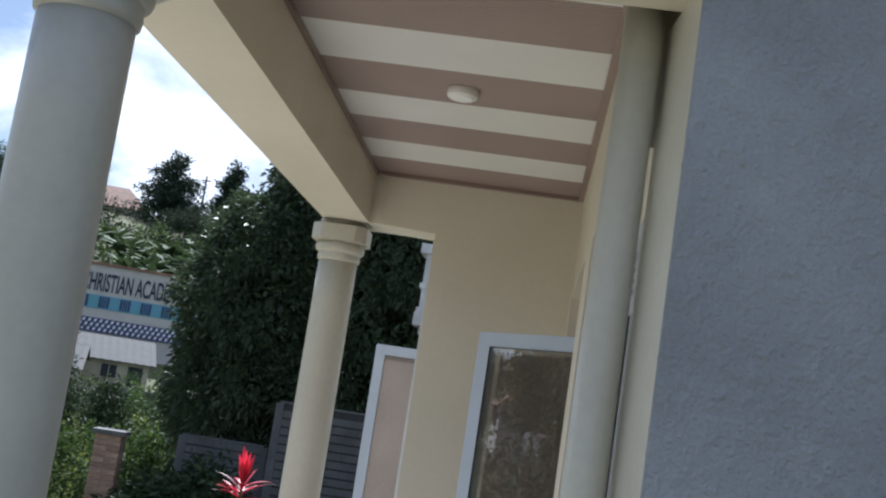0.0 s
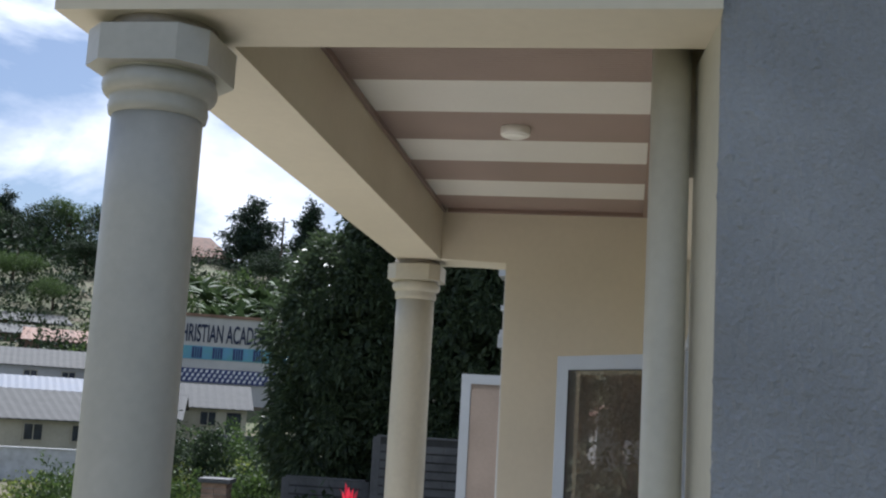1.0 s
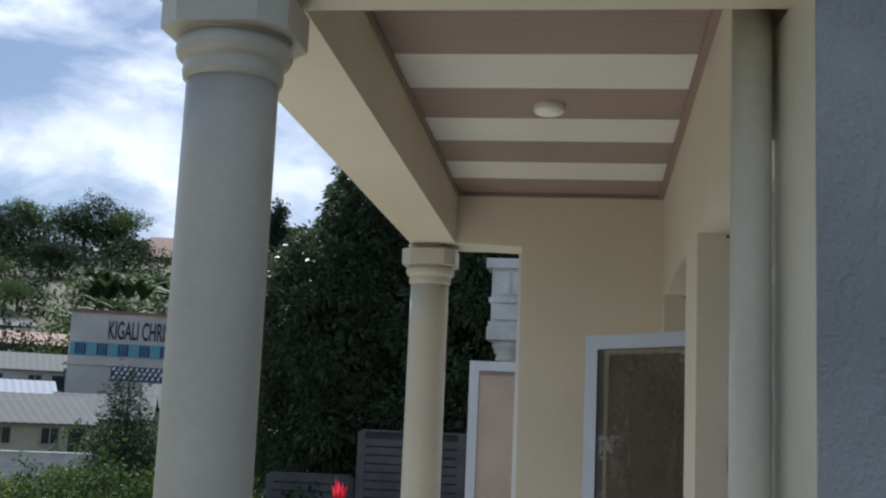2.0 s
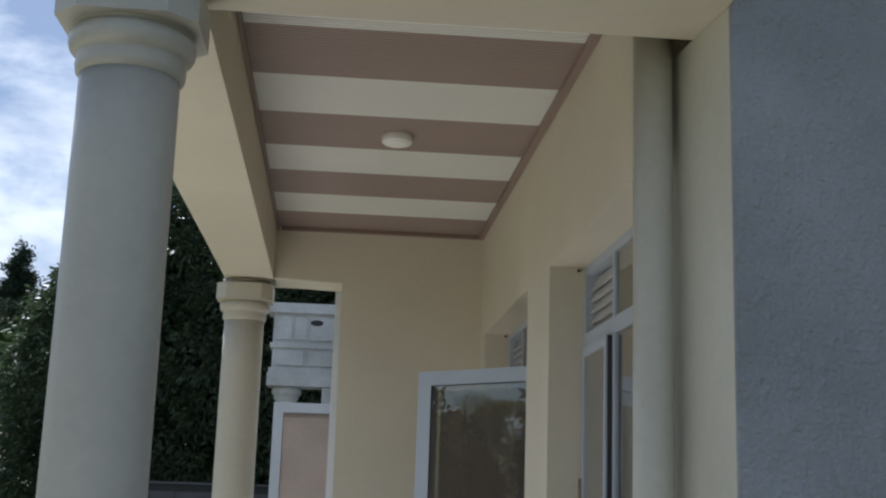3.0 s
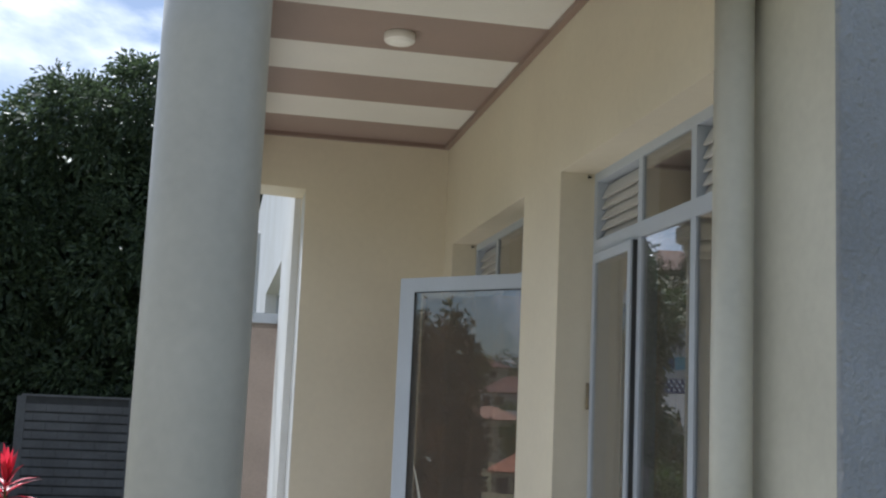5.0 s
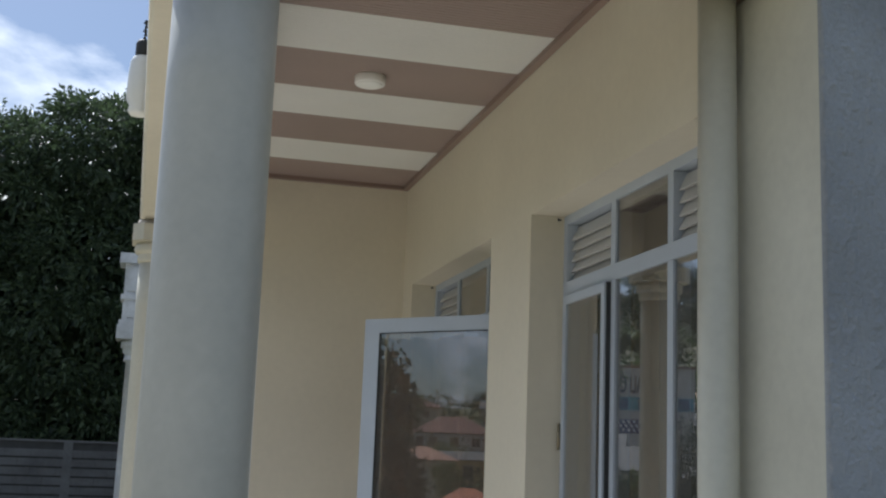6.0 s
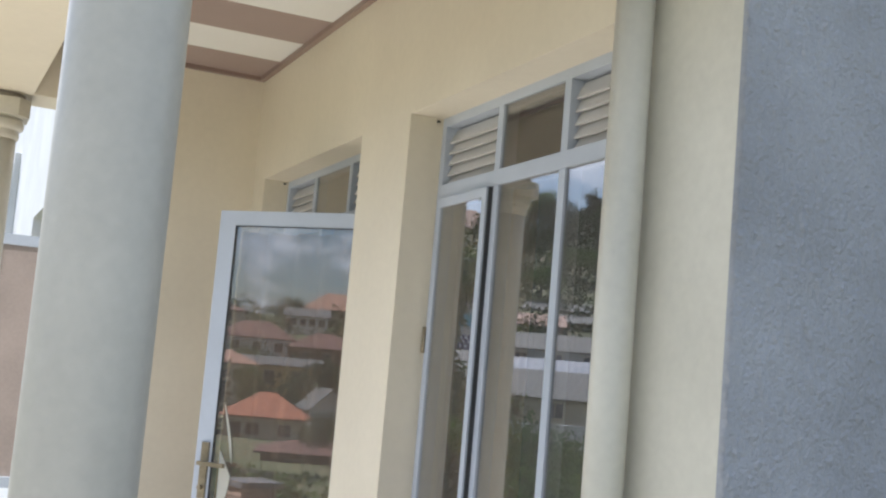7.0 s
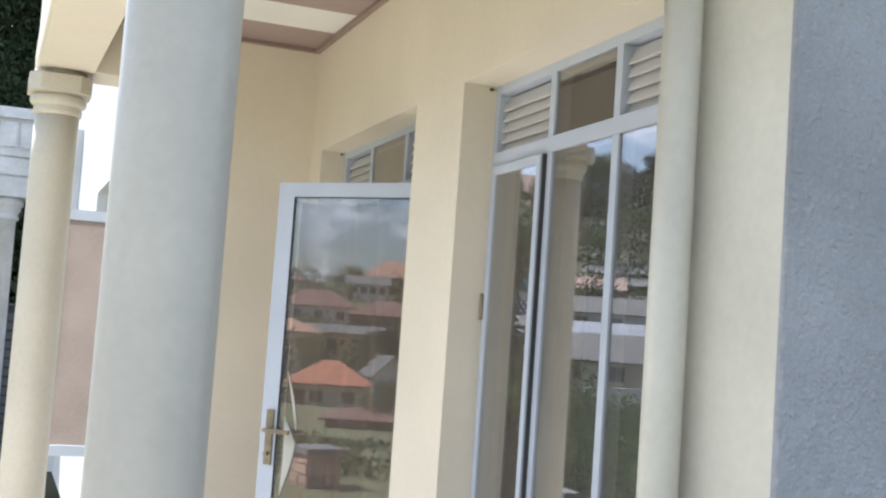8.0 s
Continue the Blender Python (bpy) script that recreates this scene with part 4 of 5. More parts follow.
tree("mango_tree", -2.9, 13.6, "large dense mango tree with dark drooping leaves behind a wall", "tree", mango_limbs,
     clumped("crown", mb, 0.25, 54, 0.115, 0.042, MANGO, 3, 0.35),
     extra=foliage("inner_foliage", [(a, b, c, d * 0.78, e * 0.78, f * 0.78) for a, b, c, d, e, f in mb], 60000, 0.20, 0.11, MANGO, 0.6, 4, 0.4, 6, 0.2))


def bush(name, x, y, z, r, h, mat, label, seed, count=2600, leaf=0.12, group="garden shrubs"):
    blobs = [(0, 0, h * 0.45, r, r, h * 0.55), (r * 0.5, -r * 0.2, h * 0.35, r * 0.6, r * 0.6, h * 0.4), (-r * 0.45, 0.1, h * 0.4, r * 0.6, r * 0.6, h * 0.42), (0.1 * r, 0.2 * r, h * 0.75, r * 0.5, r * 0.5, h * 0.3)]
    limbs = [[(0, 0, -0.3, 0.06), (0.05 * r, 0, h * 0.4, 0.04), (0, 0.1 * r, h * 0.8, 0.015)]]
    limbs += [[(0, 0, 0, 0.04), (r * 0.4 * math.cos(a), r * 0.4 * math.sin(a), h * 0.4, 0.025), (r * 0.75 * math.cos(a), r * 0.75 * math.sin(a), h * 0.65, 0.01)] for a in (0.4, 2.3, 4.4)]
    root = tree(name, x, y, label, "shrub", limbs, foliage("crown", blobs, count, leaf, leaf * 0.42, mat, 0.25, seed, 0.3, 6, 0.09), group)
    root.location.z = z
    return root


def at_dir(az, dist, drop=0.0):
    x, y = polar(az, dist)
    return x, y, ground_height(x, y) - 0.12 - drop


for az, dist, r, h, mat, lab, seed, cnt, lf in (
        (-19.75, 33, 0.95, 2.7, DARK_LEAF, "dark rounded garden shrub on the slope", 11, 4200, 0.16),
        (-21.6, 30, 0.8, 1.8, LIGHT_LEAF, "light green leafy garden shrub on the slope", 12, 3000, 0.14),
        (-17.9, 36, 1.2, 1.9, LIGHT_LEAF, "light green leafy garden shrub on the slope", 13, 3200, 0.15),
        (-23.4, 36, 1.3, 1.7, HEDGE_LEAF, "green spreading shrub on the slope", 14, 3200, 0.15),
        (-16.6, 27, 1.1, 2.2, DARK_LEAF, "dark rounded garden shrub on the slope", 15, 3400, 0.15),
        (-25.2, 30, 1.0, 1.6, HEDGE_LEAF, "green spreading shrub on the slope", 16, 2800, 0.14),
        (-27.5, 33, 1.1, 1.3, LIGHT_LEAF, "light green leafy garden shrub on the slope", 17, 2600, 0.14),
        (-14.2, 16.8, 0.7, 1.35, DARK_LEAF, "dark garden shrub before the low wall", 18, 3000, 0.16),
        (-16.3, 17.3, 0.8, 1.1, DARK_LEAF, "dark garden shrub before the low wall", 19, 3000, 0.16)):
    bx, by, bz = at_dir(az, dist)
    bush("shrub", bx, by, bz, r, h, mat, lab, seed, cnt, lf)

# young feathery tree on the slope
bx, by, bz = at_dir(-22.35, 30)
young = tree("young_tree", bx, by, "slender young tree with feathery foliage on the slope", "tree",
             [[(0, 0, -0.2, 0.06), (0.03, 0, 1.2, 0.05), (0, 0, 3.0, 0.03), (0, 0, 4.1, 0.01)]] + [[(0, 0, 0.9 + 0.35 * k, 0.025), (0.6 * math.cos(k * 2.3), 0.6 * math.sin(k * 2.3), 1.3 + 0.35 * k, 0.008)] for k in range(7)],
             foliage("crown", [(0, 0, 1.8, 0.95, 0.95, 0.8), (0.1, 0, 2.6, 0.75, 0.75, 0.8), (-0.05, 0, 3.4, 0.45, 0.45, 0.75), (0.45, 0.1, 2.0, 0.6, 0.6, 0.5), (-0.5, 0, 2.1, 0.6, 0.6, 0.5)], 5200, 0.16, 0.035, DARK_LEAF, 0.2, 31, 0.4, 8, 0.12))
young.location.z = bz


def hedge(name, pts, width, top, mat, label, seed, count):
    """A rough hedge along a line of points."""
    blobs = []
    rng = random.Random(seed)
    for (xa, ya), (xb, yb) in zip(pts, pts[1:]):
        n = max(1, int(math.hypot(xb - xa, yb - ya) / (width * 0.6)))
        for k in range(n):
            x, y = xa + (xb - xa) * k / n, ya + (yb - ya) * k / n
            g = ground_height(x, y) - 0.2
            h = (top - g) * rng.uniform(0.82, 1.05)
            blobs.append((x + rng.uniform(-0.2, 0.2), y + rng.uniform(-0.2, 0.2), g + h * 0.45, width * 0.6, width * 0.6, h * 0.56))
    tagged(new(name, foliage(name, blobs, count, 0.11, 0.05, mat, 0.1, seed, 0.25, 6, 0.07)), label, "hedge", kind="stuff")


hedge("hedge", [polar(-25.5, 22), polar(-21, 21.0), polar(-18, 20.5), polar(-14.5, 21.5)], 1.3, 0.80, HEDGE_LEAF, "dense green garden hedge, sunlit on top", 41, 16000)
hedge("hedge", [(-8.2, 12.5), (-8.4, 5.0), (-8.6, -0.5), (-8.8, -7.0)], 1.2, 0.22, HEDGE_LEAF, "dense green garden hedge along the yard edge", 42, 15000)


def cordyline(x, y, z):
    root = empty("cordyline", "red-leaved cordyline plant with a bright red heart of leaves", "plant", m=pose(x, y, z))
    t = new("stem", limb_mesh("stem", [[(0, 0, -0.1, 0.025), (0.01, 0, 0.5, 0.02), (0, 0, 0.95, 0.016)]], STEM))
    t.parent = root
    rng = random.Random(9)
    for k in range(30):
        inner = k < 9
        a = k * 2.39996
        tilt = rng.uniform(0.05, 0.30) if inner else rng.uniform(0.5, 1.25)
        L = rng.uniform(0.34, 0.46) if inner else rng.uniform(0.3, 0.45)
        w = 0.038 if inner else 0.026
        verts, faces = [], []
        seg = 7
        z0 = 0.92 if inner else 0.72 + 0.2 * rng.random()
        r, h, el = 0.01, z0, math.pi / 2 - tilt
        for j in range(seg + 1):
            u = j / seg
            ww = w * math.sin(math.pi * min(1, 0.12 + u * 0.88)) * (1 if u < 1 else 0.02)
            cx, cy = r * math.cos(a), r * math.sin(a)
            sx, sy = -math.sin(a) * ww, math.cos(a) * ww
            verts += [(cx + sx, cy + sy, h + 0.25 * ww), (cx, cy, h), (cx - sx, cy - sy, h + 0.25 * ww)]
            r += L / seg * math.cos(el)
            h += L / seg * math.sin(el)
            el -= (0.03 if inner else 0.10)
        for j in range(seg):
            b = 3 * j
            faces += [(b, b + 1, b + 4, b + 3), (b + 1, b + 2, b + 5, b + 4)]
        ob = new("leaf", sheet_mesh("leaf", verts, faces, RED_LEAF if inner or k % 3 else DEEP_RED, True))
        ob.parent = root
    return root


cordyline(-3.30, 7.5, -0.37)


# ---- far hillside ----
def conifer(name, x, y, z, h, r, seed, label):
    blobs = []
    for k in range(9):
        u = k / 8
        blobs.append((0.15 * r * math.sin(k * 2.1), 0.15 * r * math.cos(k * 1.7), h * (0.18 + 0.78 * u), r * (1 - u) ** 0.8 + 0.06 * r, r * (1 - u) ** 0.8 + 0.06 * r, h * 0.042))
    limbs = [[(0, 0, -0.5, h * 0.025), (0, 0, h * 0.5, h * 0.015), (0, 0, h, h * 0.003)]]
    t = tree(name, x, y, label, "tree", limbs, foliage("crown", blobs, 11000, h * 0.05, h * 0.020, CONIFER, 0.1, seed, 0.5, 7, h * 0.030, 0.4), "hillside conifers")
    t.location.z = z
    return t


for az, dist, h, r, seed in ((-18.75, 160, 10.0, 4.8, 51), (-15.9, 150, 10.5, 2.6, 52), (-13.6, 150, 9.5, 2.6, 53), (-30.3, 165, 8.0, 3.0, 54), (-34.5, 165, 9.0, 3.0, 55)):
    bx, by, bz = at_dir(az, dist)
    conifer("conifer", bx, by, bz, h, r, seed, "tall dark conifer standing on the hilltop" if seed in (51, 52) else "dark conifer on the wooded hilltop")


def broad_tree(x, y, z, h, r, seed, label, mat, group="hillside trees"):
    rng = random.Random(seed)
    blobs = [(rng.uniform(-0.55, 0.55) * r, rng.uniform(-0.55, 0.55) * r, h * rng.uniform(0.4, 0.82), r * rng.uniform(0.4, 0.65), r * rng.uniform(0.4, 0.65), h * rng.uniform(0.14, 0.24)) for _ in range(8)]
    limbs = [[(0, 0, -0.5, 0.05 * h), (0, 0, h * 0.4, 0.03 * h), (0.1 * r, 0, h * 0.8, 0.01 * h)]] + [[(0, 0, h * 0.3, 0.025 * h), (b[0] * 0.8, b[1] * 0.8, b[2], 0.008 * h)] for b in blobs[:4]]
    t = tree("hill_tree", x, y, label, "tree", limbs, foliage("crown", blobs, 9000, h * 0.036, h * 0.021, mat, 0.3, seed, 0.3, 7, h * 0.028, 0.35), group)
    t.location.z = z


for k, (az, dist, h, r) in enumerate(((-23.6, 158, 7.5, 4.5), (-23.0, 150, 4.5, 3.4), (-25.0, 160, 8, 5), (-27.4, 160, 9, 5.0), (-28.8, 155, 8.5, 5.0), (-30.0, 148, 7.5, 4.5), (-31.5, 150, 8.5, 5.0), (-33.5, 155, 9.0, 5.0),
                                      (-26.4, 138, 6, 4), (-29.6, 128, 6, 4), (-31.8, 120, 5.5, 3.5), (-17.4, 140, 5.5, 4.0), (-27.7, 118, 4.5, 3.0), (-36.0, 140, 8, 5), (-38.5, 130, 8, 5),
                                      (-12.0, 140, 8, 5), (-24.2, 118, 4, 3), (-33.0, 100, 5, 3.5), (-94, 150, 7, 5), (-99, 200, 5, 5), (-103.5, 205, 5, 5), (-97, 110, 5, 4), (-105, 95, 6, 4), (-101, 105, 4.5, 3.5), (-90, 190, 9, 6), (-102.5, 58, 3.2, 2.2), (-98.5, 52, 2.6, 2.0))):
    bx, by, bz = at_dir(az, dist)
    if -42 < az < -25:
        h, r = h * 0.74, r * 0.85
    broad_tree(bx, by, bz, h, r, 60 + k, "dark broad-crowned tree on the hillside", DARK_LEAF if k % 3 else HEDGE_LEAF)


def banana_plant(seed):
    rng = random.Random(seed)
    root = empty("banana_plant", "banana plant with long arching torn leaves on the hillside", "plant", "hillside banana plants")
    t = new("stem", limb_mesh("stem", [[(0, 0, -0.3, 0.16), (0, 0, 1.4, 0.12), (0, 0, 2.4, 0.06)]], STEM))
    t.parent = root
    verts, faces = [], []
    for k in range(10):
        a, el, L = k * 2.4 + rng.random(), rng.uniform(0.95, 1.45), rng.uniform(2.4, 3.4)
        r, h = 0.05, 2.6
        base = len(verts)
        for j in range(8):
            u = j / 7
            w = 0.42 * math.sin(math.pi * (0.1 + 0.88 * u)) + 0.02
            cx, cy = r * math.cos(a), r * math.sin(a)
            sx, sy = -math.sin(a) * w, math.cos(a) * w
            verts += [(cx + sx, cy + sy, h - 0.35 * w), (cx, cy, h), (cx - sx, cy - sy, h - 0.35 * w)]
            r += L / 7 * math.cos(el)
            h += L / 7 * math.sin(el)
            el -= 0.2
        for j in range(7):
            b = base + 3 * j
            faces += [(b, b + 1, b + 4, b + 3), (b + 1, b + 2, b + 5, b + 4)]
    c = new("leaves", sheet_mesh("leaves", verts, faces, BANANA, True))
    c.parent = root
    return root


ban = banana_plant(3)
rng = random.Random(77)
first = True
for k in range(44):
    az, dist = rng.uniform(-24.5, -15.5), rng.uniform(93, 120)
    bx, by, bz = at_dir(az, dist)
    m = Matrix.Translation((bx, by, bz)) @ Matrix.Rotation(rng.uniform(0, 6.28), 4, "Z")
    if first:
        ban.matrix_world = m
        first = False
    else:
        copy_thing(ban, m)


def scrub(name, label, az0, az1, d0, d1, n, r, h, count, leaf, mat, seed, origin=(-0.4, -6.1)):
    """Uncounted growth over a stretch of the slope."""
    rng = random.Random(seed)
    blobs = []
    for _ in range(n):
        x, y = polar(rng.uniform(az0, az1), rng.uniform(d0, d1), *origin)
        k, q = rng.uniform(0.6, 1.3), rng.uniform(0.6, 1.4)
        g = ground_height(x, y) - 0.12
        blobs.append((x, y, g + h * q * 0.35, r * k, r * k, h * q * 0.65))
    tagged(new(name, foliage(name, blobs, count, leaf, leaf * 0.45, mat, 0.2, seed, 0.25, 6, leaf * 0.7)), label, "vegetation", kind="stuff")


scrub("hillside_woods", "dense dark trees and scrub over the hilltop", -42, -22.6, 138, 172, 120, 3.2, 3.0, 24000, 0.75, DARK_LEAF, 201)
scrub("hilltop_scrub", "low dark scrub along the hilltop", -22.6, -6, 132, 165, 110, 2.6, 1.7, 16000, 0.5, DARK_LEAF, 208)
scrub("hillside_scrub", "green scrub on the slope above the school", -25.5, -8, 92, 136, 150, 2.4, 2.0, 20000, 0.5, HEDGE_LEAF, 202)
scrub("slope_scrub", "green scrub between the houses on the slope", -42, -25.5, 94, 138, 130, 2.0, 1.5, 18000, 0.5, DARK_LEAF, 203)
scrub("garden_scrub", "rough sunlit weeds and low shrubs on the near slope", -25.6, -14, 23, 54, 210, 0.95, 0.9, 40000, 0.14, LIGHT_LEAF, 204)
scrub("garden_weeds", "dry brownish weeds on the near slope", -25.6, -14, 24, 50, 55, 0.7, 0.62, 9000, 0.13, DRY_LEAF, 205)
scrub("bank_scrub", "leafy green shrubs on the bank below the school", -24.5, -15, 55, 64, 60, 1.3, 1.9, 14000, 0.22, HEDGE_LEAF, 210)
scrub("garden_border", "leafy green plants along the yard edge", -52, -23, 10.5, 15, 46, 0.6, 0.5, 12000, 0.12, HEDGE_LEAF, 207)
scrub("valley_woods", "trees and scrub between houses across the valley", -112, -88, 86, 240, 260, 3.0, 3.2, 30000, 0.6, DARK_LEAF, 206)

scrub("valley_scrub", "dark trees and scrub across the valley beside the yard", -90, -74, 48, 200, 130, 3.0, 3.2, 16000, 0.6, DARK_LEAF, 209)


# trees across the valley, mirrored in the open door leaf
def valley_spot(az, dist):
    x, y = polar(az, dist, 4.61, -0.85)
    return x, y, ground_height(x, y) - 0.12


for az, dist, top, r, seed in ((-94.0, 48, 5.7, 1.1, 251), (-95.6, 50, 6.1, 1.25, 252)):
    bx, by, bz = valley_spot(az, dist)
    conifer("conifer", bx, by, bz, top - bz, r, seed, "dark conifer with layered branches across the valley")
for az, dist, top, r, mat, seed in ((-90.8, 44, 4.6, 1.5, DARK_LEAF, 261), (-89.0, 46, 5.6, 2.2, DARK_LEAF, 263),
                                    (-86.0, 75, 7.6, 3.2, DARK_LEAF, 264), (-81.4, 72, 6.6, 3.0, DARK_LEAF, 265), (-101.6, 96, 1.8, 1.8, DARK_LEAF, 266), (-98.9, 92, 1.4, 1.6, HEDGE_LEAF, 267)):
    bx, by, bz = valley_spot(az, dist)
    broad_tree(bx, by, bz, top - bz, r, seed, "dense dark green tree across the valley", mat)

# ---- far buildings ----
def corrugated(bm, x0, x1, ya, za, yb, zb, thick=0.05, pitch=0.45, mat=0):
    """A sloping roof sheet with ridges running down it."""
    n = max(2, int((x1 - x0) / pitch))
    st = (x1 - x0) / (2 * n)
    top, bot = [], []
    for i in range(2 * n + 1):
        o = 0.025 if i % 2 else 0.0
        x = x0 + i * st
        top.append((bm.verts.new((x, ya, za + o)), bm.verts.new((x, yb, zb + o))))
        bot.append((bm.verts.new((x, ya, za - thick)), bm.verts.new((x, yb, zb - thick))))
    for i in range(2 * n):
        bm.faces.new((top[i][0], top[i + 1][0], top[i + 1][1], top[i][1])).material_index = mat
        bm.faces.new((bot[i][0], bot[i][1], bot[i + 1][1], bot[i + 1][0])).material_index = mat
        bm.faces.new((top[i][0], bot[i][0], bot[i + 1][0], top[i + 1][0]))
        bm.faces.new((top[i][1], top[i + 1][1], bot[i + 1][1], bot[i][1]))
    for i in (0, 2 * n):
        bm.faces.new((top[i][0], top[i][1], bot[i][1], bot[i][0]))


def house(az, dist, w, d, base, eave, ridge, roof_mat, wall_mat, label, hip=False, turn=0.0, windows=2, origin=None):
    """A small house that faces the viewer: walls, roof, windows with frames, a door. Its ridge runs across the view."""
    x, y = polar(az, dist) if origin is None else polar(az, dist, *origin)
    root = empty("house", label, "house", "houses on the slope", m=pose(x, y, 0, 0, 0, -az + turn))
    bm = bmesh.new()
    lo = [bm.verts.new(p) for p in ((-w / 2, 0, base - 1.2), (w / 2, 0, base - 1.2), (w / 2, d, base - 1.2), (-w / 2, d, base - 1.2))]
    hi = [bm.verts.new((v.co.x, v.co.y, eave)) for v in lo]
    for i in range(4):
        bm.faces.new((lo[i], lo[(i + 1) % 4], hi[(i + 1) % 4], hi[i]))
    if not hip:
        a, b = bm.verts.new((-w / 2, d / 2, ridge - 0.06)), bm.verts.new((w / 2, d / 2, ridge - 0.06))
        bm.faces.new((hi[0], a, hi[3]))
        bm.faces.new((hi[1], hi[2], b))
    part("wall", bm, wall_mat, root)
    bm = bmesh.new()
    o = 0.35
    if hip:
        e = eave - 0.05
        c = [bm.verts.new(p) for p in ((-w / 2 - o, -o, e), (w / 2 + o, -o, e), (w / 2 + o, d + o, e), (-w / 2 - o, d + o, e))]
        u = [bm.verts.new((v.co.x, v.co.y, e + 0.10)) for v in c]
        q = max(0.1, w / 2 - d * 0.42)
        r1, r2 = bm.verts.new((-q, d / 2, ridge)), bm.verts.new((q, d / 2, ridge))
        bm.faces.new(c[::-1])
        for i in range(4):
            bm.faces.new((c[i], c[(i + 1) % 4], u[(i + 1) % 4], u[i]))
        bm.faces.new((u[0], u[1], r2, r1))
        bm.faces.new((u[2], u[3], r1, r2))
        bm.faces.new((u[1], u[2], r2))
        bm.faces.new((u[3], u[0], r1))
    else:
        slope = (ridge - eave) / (d / 2)
        corrugated(bm, -w / 2 - o, w / 2 + o, -o, eave - o * slope, d / 2 + 0.01, ridge)
        corrugated(bm, -w / 2 - o, w / 2 + o, d + o, eave - o * slope, d / 2 - 0.01, ridge)
    part("roof", bm, roof_mat, root)
    hgt = eave - base
    for i in range(windows):
        xc = -w / 2 + w * (i + 0.7) / (windows + 0.6)
        wr = boxpart("window", (xc - 0.5, xc + 0.5, -0.06, 0.01, base + hgt * 0.38, base + hgt * 0.82), PALE_WALL, root, bev=0)
        boxpart("pane", (xc - 0.43, xc - 0.03, -0.075, -0.055, base + hgt * 0.41, base + hgt * 0.79), DARK_PANE, wr, bev=0)
        boxpart("pane", (xc + 0.03, xc + 0.43, -0.075, -0.055, base + hgt * 0.41, base + hgt * 0.79), DARK_PANE, wr, bev=0)
    xd = w / 2 - 0.75
    boxpart("door", (xd - 0.42, xd + 0.42, -0.05, 0.01, base - 0.1, base + hgt * 0.8), DARK_PANE, root, bev=0)
    return root


house(-26.6, 60, 6.2, 5.0, -1.0, 0.95, 2.20, SHEET, PALE_WALL, "pale house with a corrugated iron roof below a lane", turn=22)
house(-30.6, 76, 13, 8, -0.5, 1.9, 3.2, SHEET_BLUE, PALE_WALL, "long low house with a blue-grey sheet roof", windows=5)
house(-29.0, 88, 12, 6, 1.9, 4.2, 5.4, SHEET, SCHOOL_WALL, "long white house with a pale sheet roof", windows=4)
house(-30.6, 104, 8, 6, 4.6, 7.2, 8.0, SHEET, MUD_WALL, "mud brick house with a shiny sheet roof on the slope", windows=2)
house(-28.4, 112, 6, 6, 6.0, 8.7, 9.6, SHEET, MUD_WALL, "mud brick house with a shiny sheet roof on the slope", windows=2, turn=10)
house(-27.0, 100, 6, 5, 4.5, 6.6, 7.6, CLAY_BROWN, MUD_WALL, "brown-roofed mud brick house on the slope", windows=2)
house(-33.0, 116, 8, 6, 7.0, 9.8, 11.2, CLAY_BROWN, MUD_WALL, "brown-roofed mud brick house on the slope", windows=2)
house(-30.4, 130, 10, 6, 11.0, 13.6, 14.6, CLAY_BROWN, MUD_WALL, "brown-roofed mud brick house high on the slope", windows=3)
house(-26.2, 132, 8, 6, 11.8, 14.0, 15.2, CLAY_BROWN, SCHOOL_WALL, "brown-roofed pale house high on the slope", windows=3)
house(-21.5, 160, 10, 8, 18.5, 22.0, 25.3, CLAY_BROWN, PALE_WALL, "house with a brown hipped tile roof on the hilltop", hip=True, turn=-8, windows=3)
house(-19.8, 70, 4.0, 5.0, 0.0, 1.95, 3.2, SHEET, PALE_WALL, "small house with a corrugated iron roof below the school", turn=4, windows=1)
house(-23.6, 66, 5.0, 5.0, -0.8, 1.2, 2.4, SHEET, PALE_WALL, "small house with a corrugated iron roof on the slope", turn=-6, windows=1)
M_EYE = (4.54, -0.45)
house(-99.9, 80, 5.6, 5.4, -4.4, -2.35, -0.72, CLAY, PALE_WALL, "pale house with an orange hipped tile roof", hip=True, origin=M_EYE)
house(-102.2, 60, 5.0, 4.0, -4.7, -3.1, -2.5, CLAY_DULL, MUD_WALL, "mud brick house with a low dull red roof", hip=True, origin=M_EYE)
house(-101.7, 90, 4.0, 2.9, -3.6, -1.6, -0.25, SHEET, SCHOOL_WALL, "white house with a gabled sheet roof", origin=M_EYE, turn=75)
house(-100.4, 108, 7.0, 6.0, -1.8, 1.2, 1.9, SHEET, OCHRE_WALL, "ochre house with a flat-pitched sheet roof", origin=M_EYE)
house(-99.0, 136, 9, 7, 1.5, 4.0, 6.0, CLAY_DULL, SCHOOL_WALL, "white house with a wide dull red roof", hip=True, origin=M_EYE, windows=3)
house(-102.4, 128, 8, 7, 0.8, 3.2, 5.0, CLAY_DULL, MUD_WALL, "mud brick house with a dull red roof", hip=True, origin=M_EYE, windows=3)
house(-97.6, 104, 6, 6, -1.5, 1.0, 2.2, CLAY_BROWN, PALE_WALL, "pale house with a brown roof on the far slope", hip=True, origin=M_EYE)
house(-101.4, 190, 7, 8, 6.5, 9.2, 10.6, SHEET, SCHOOL_WALL, "white house with a sheet roof high on the far slope", origin=M_EYE, windows=4)
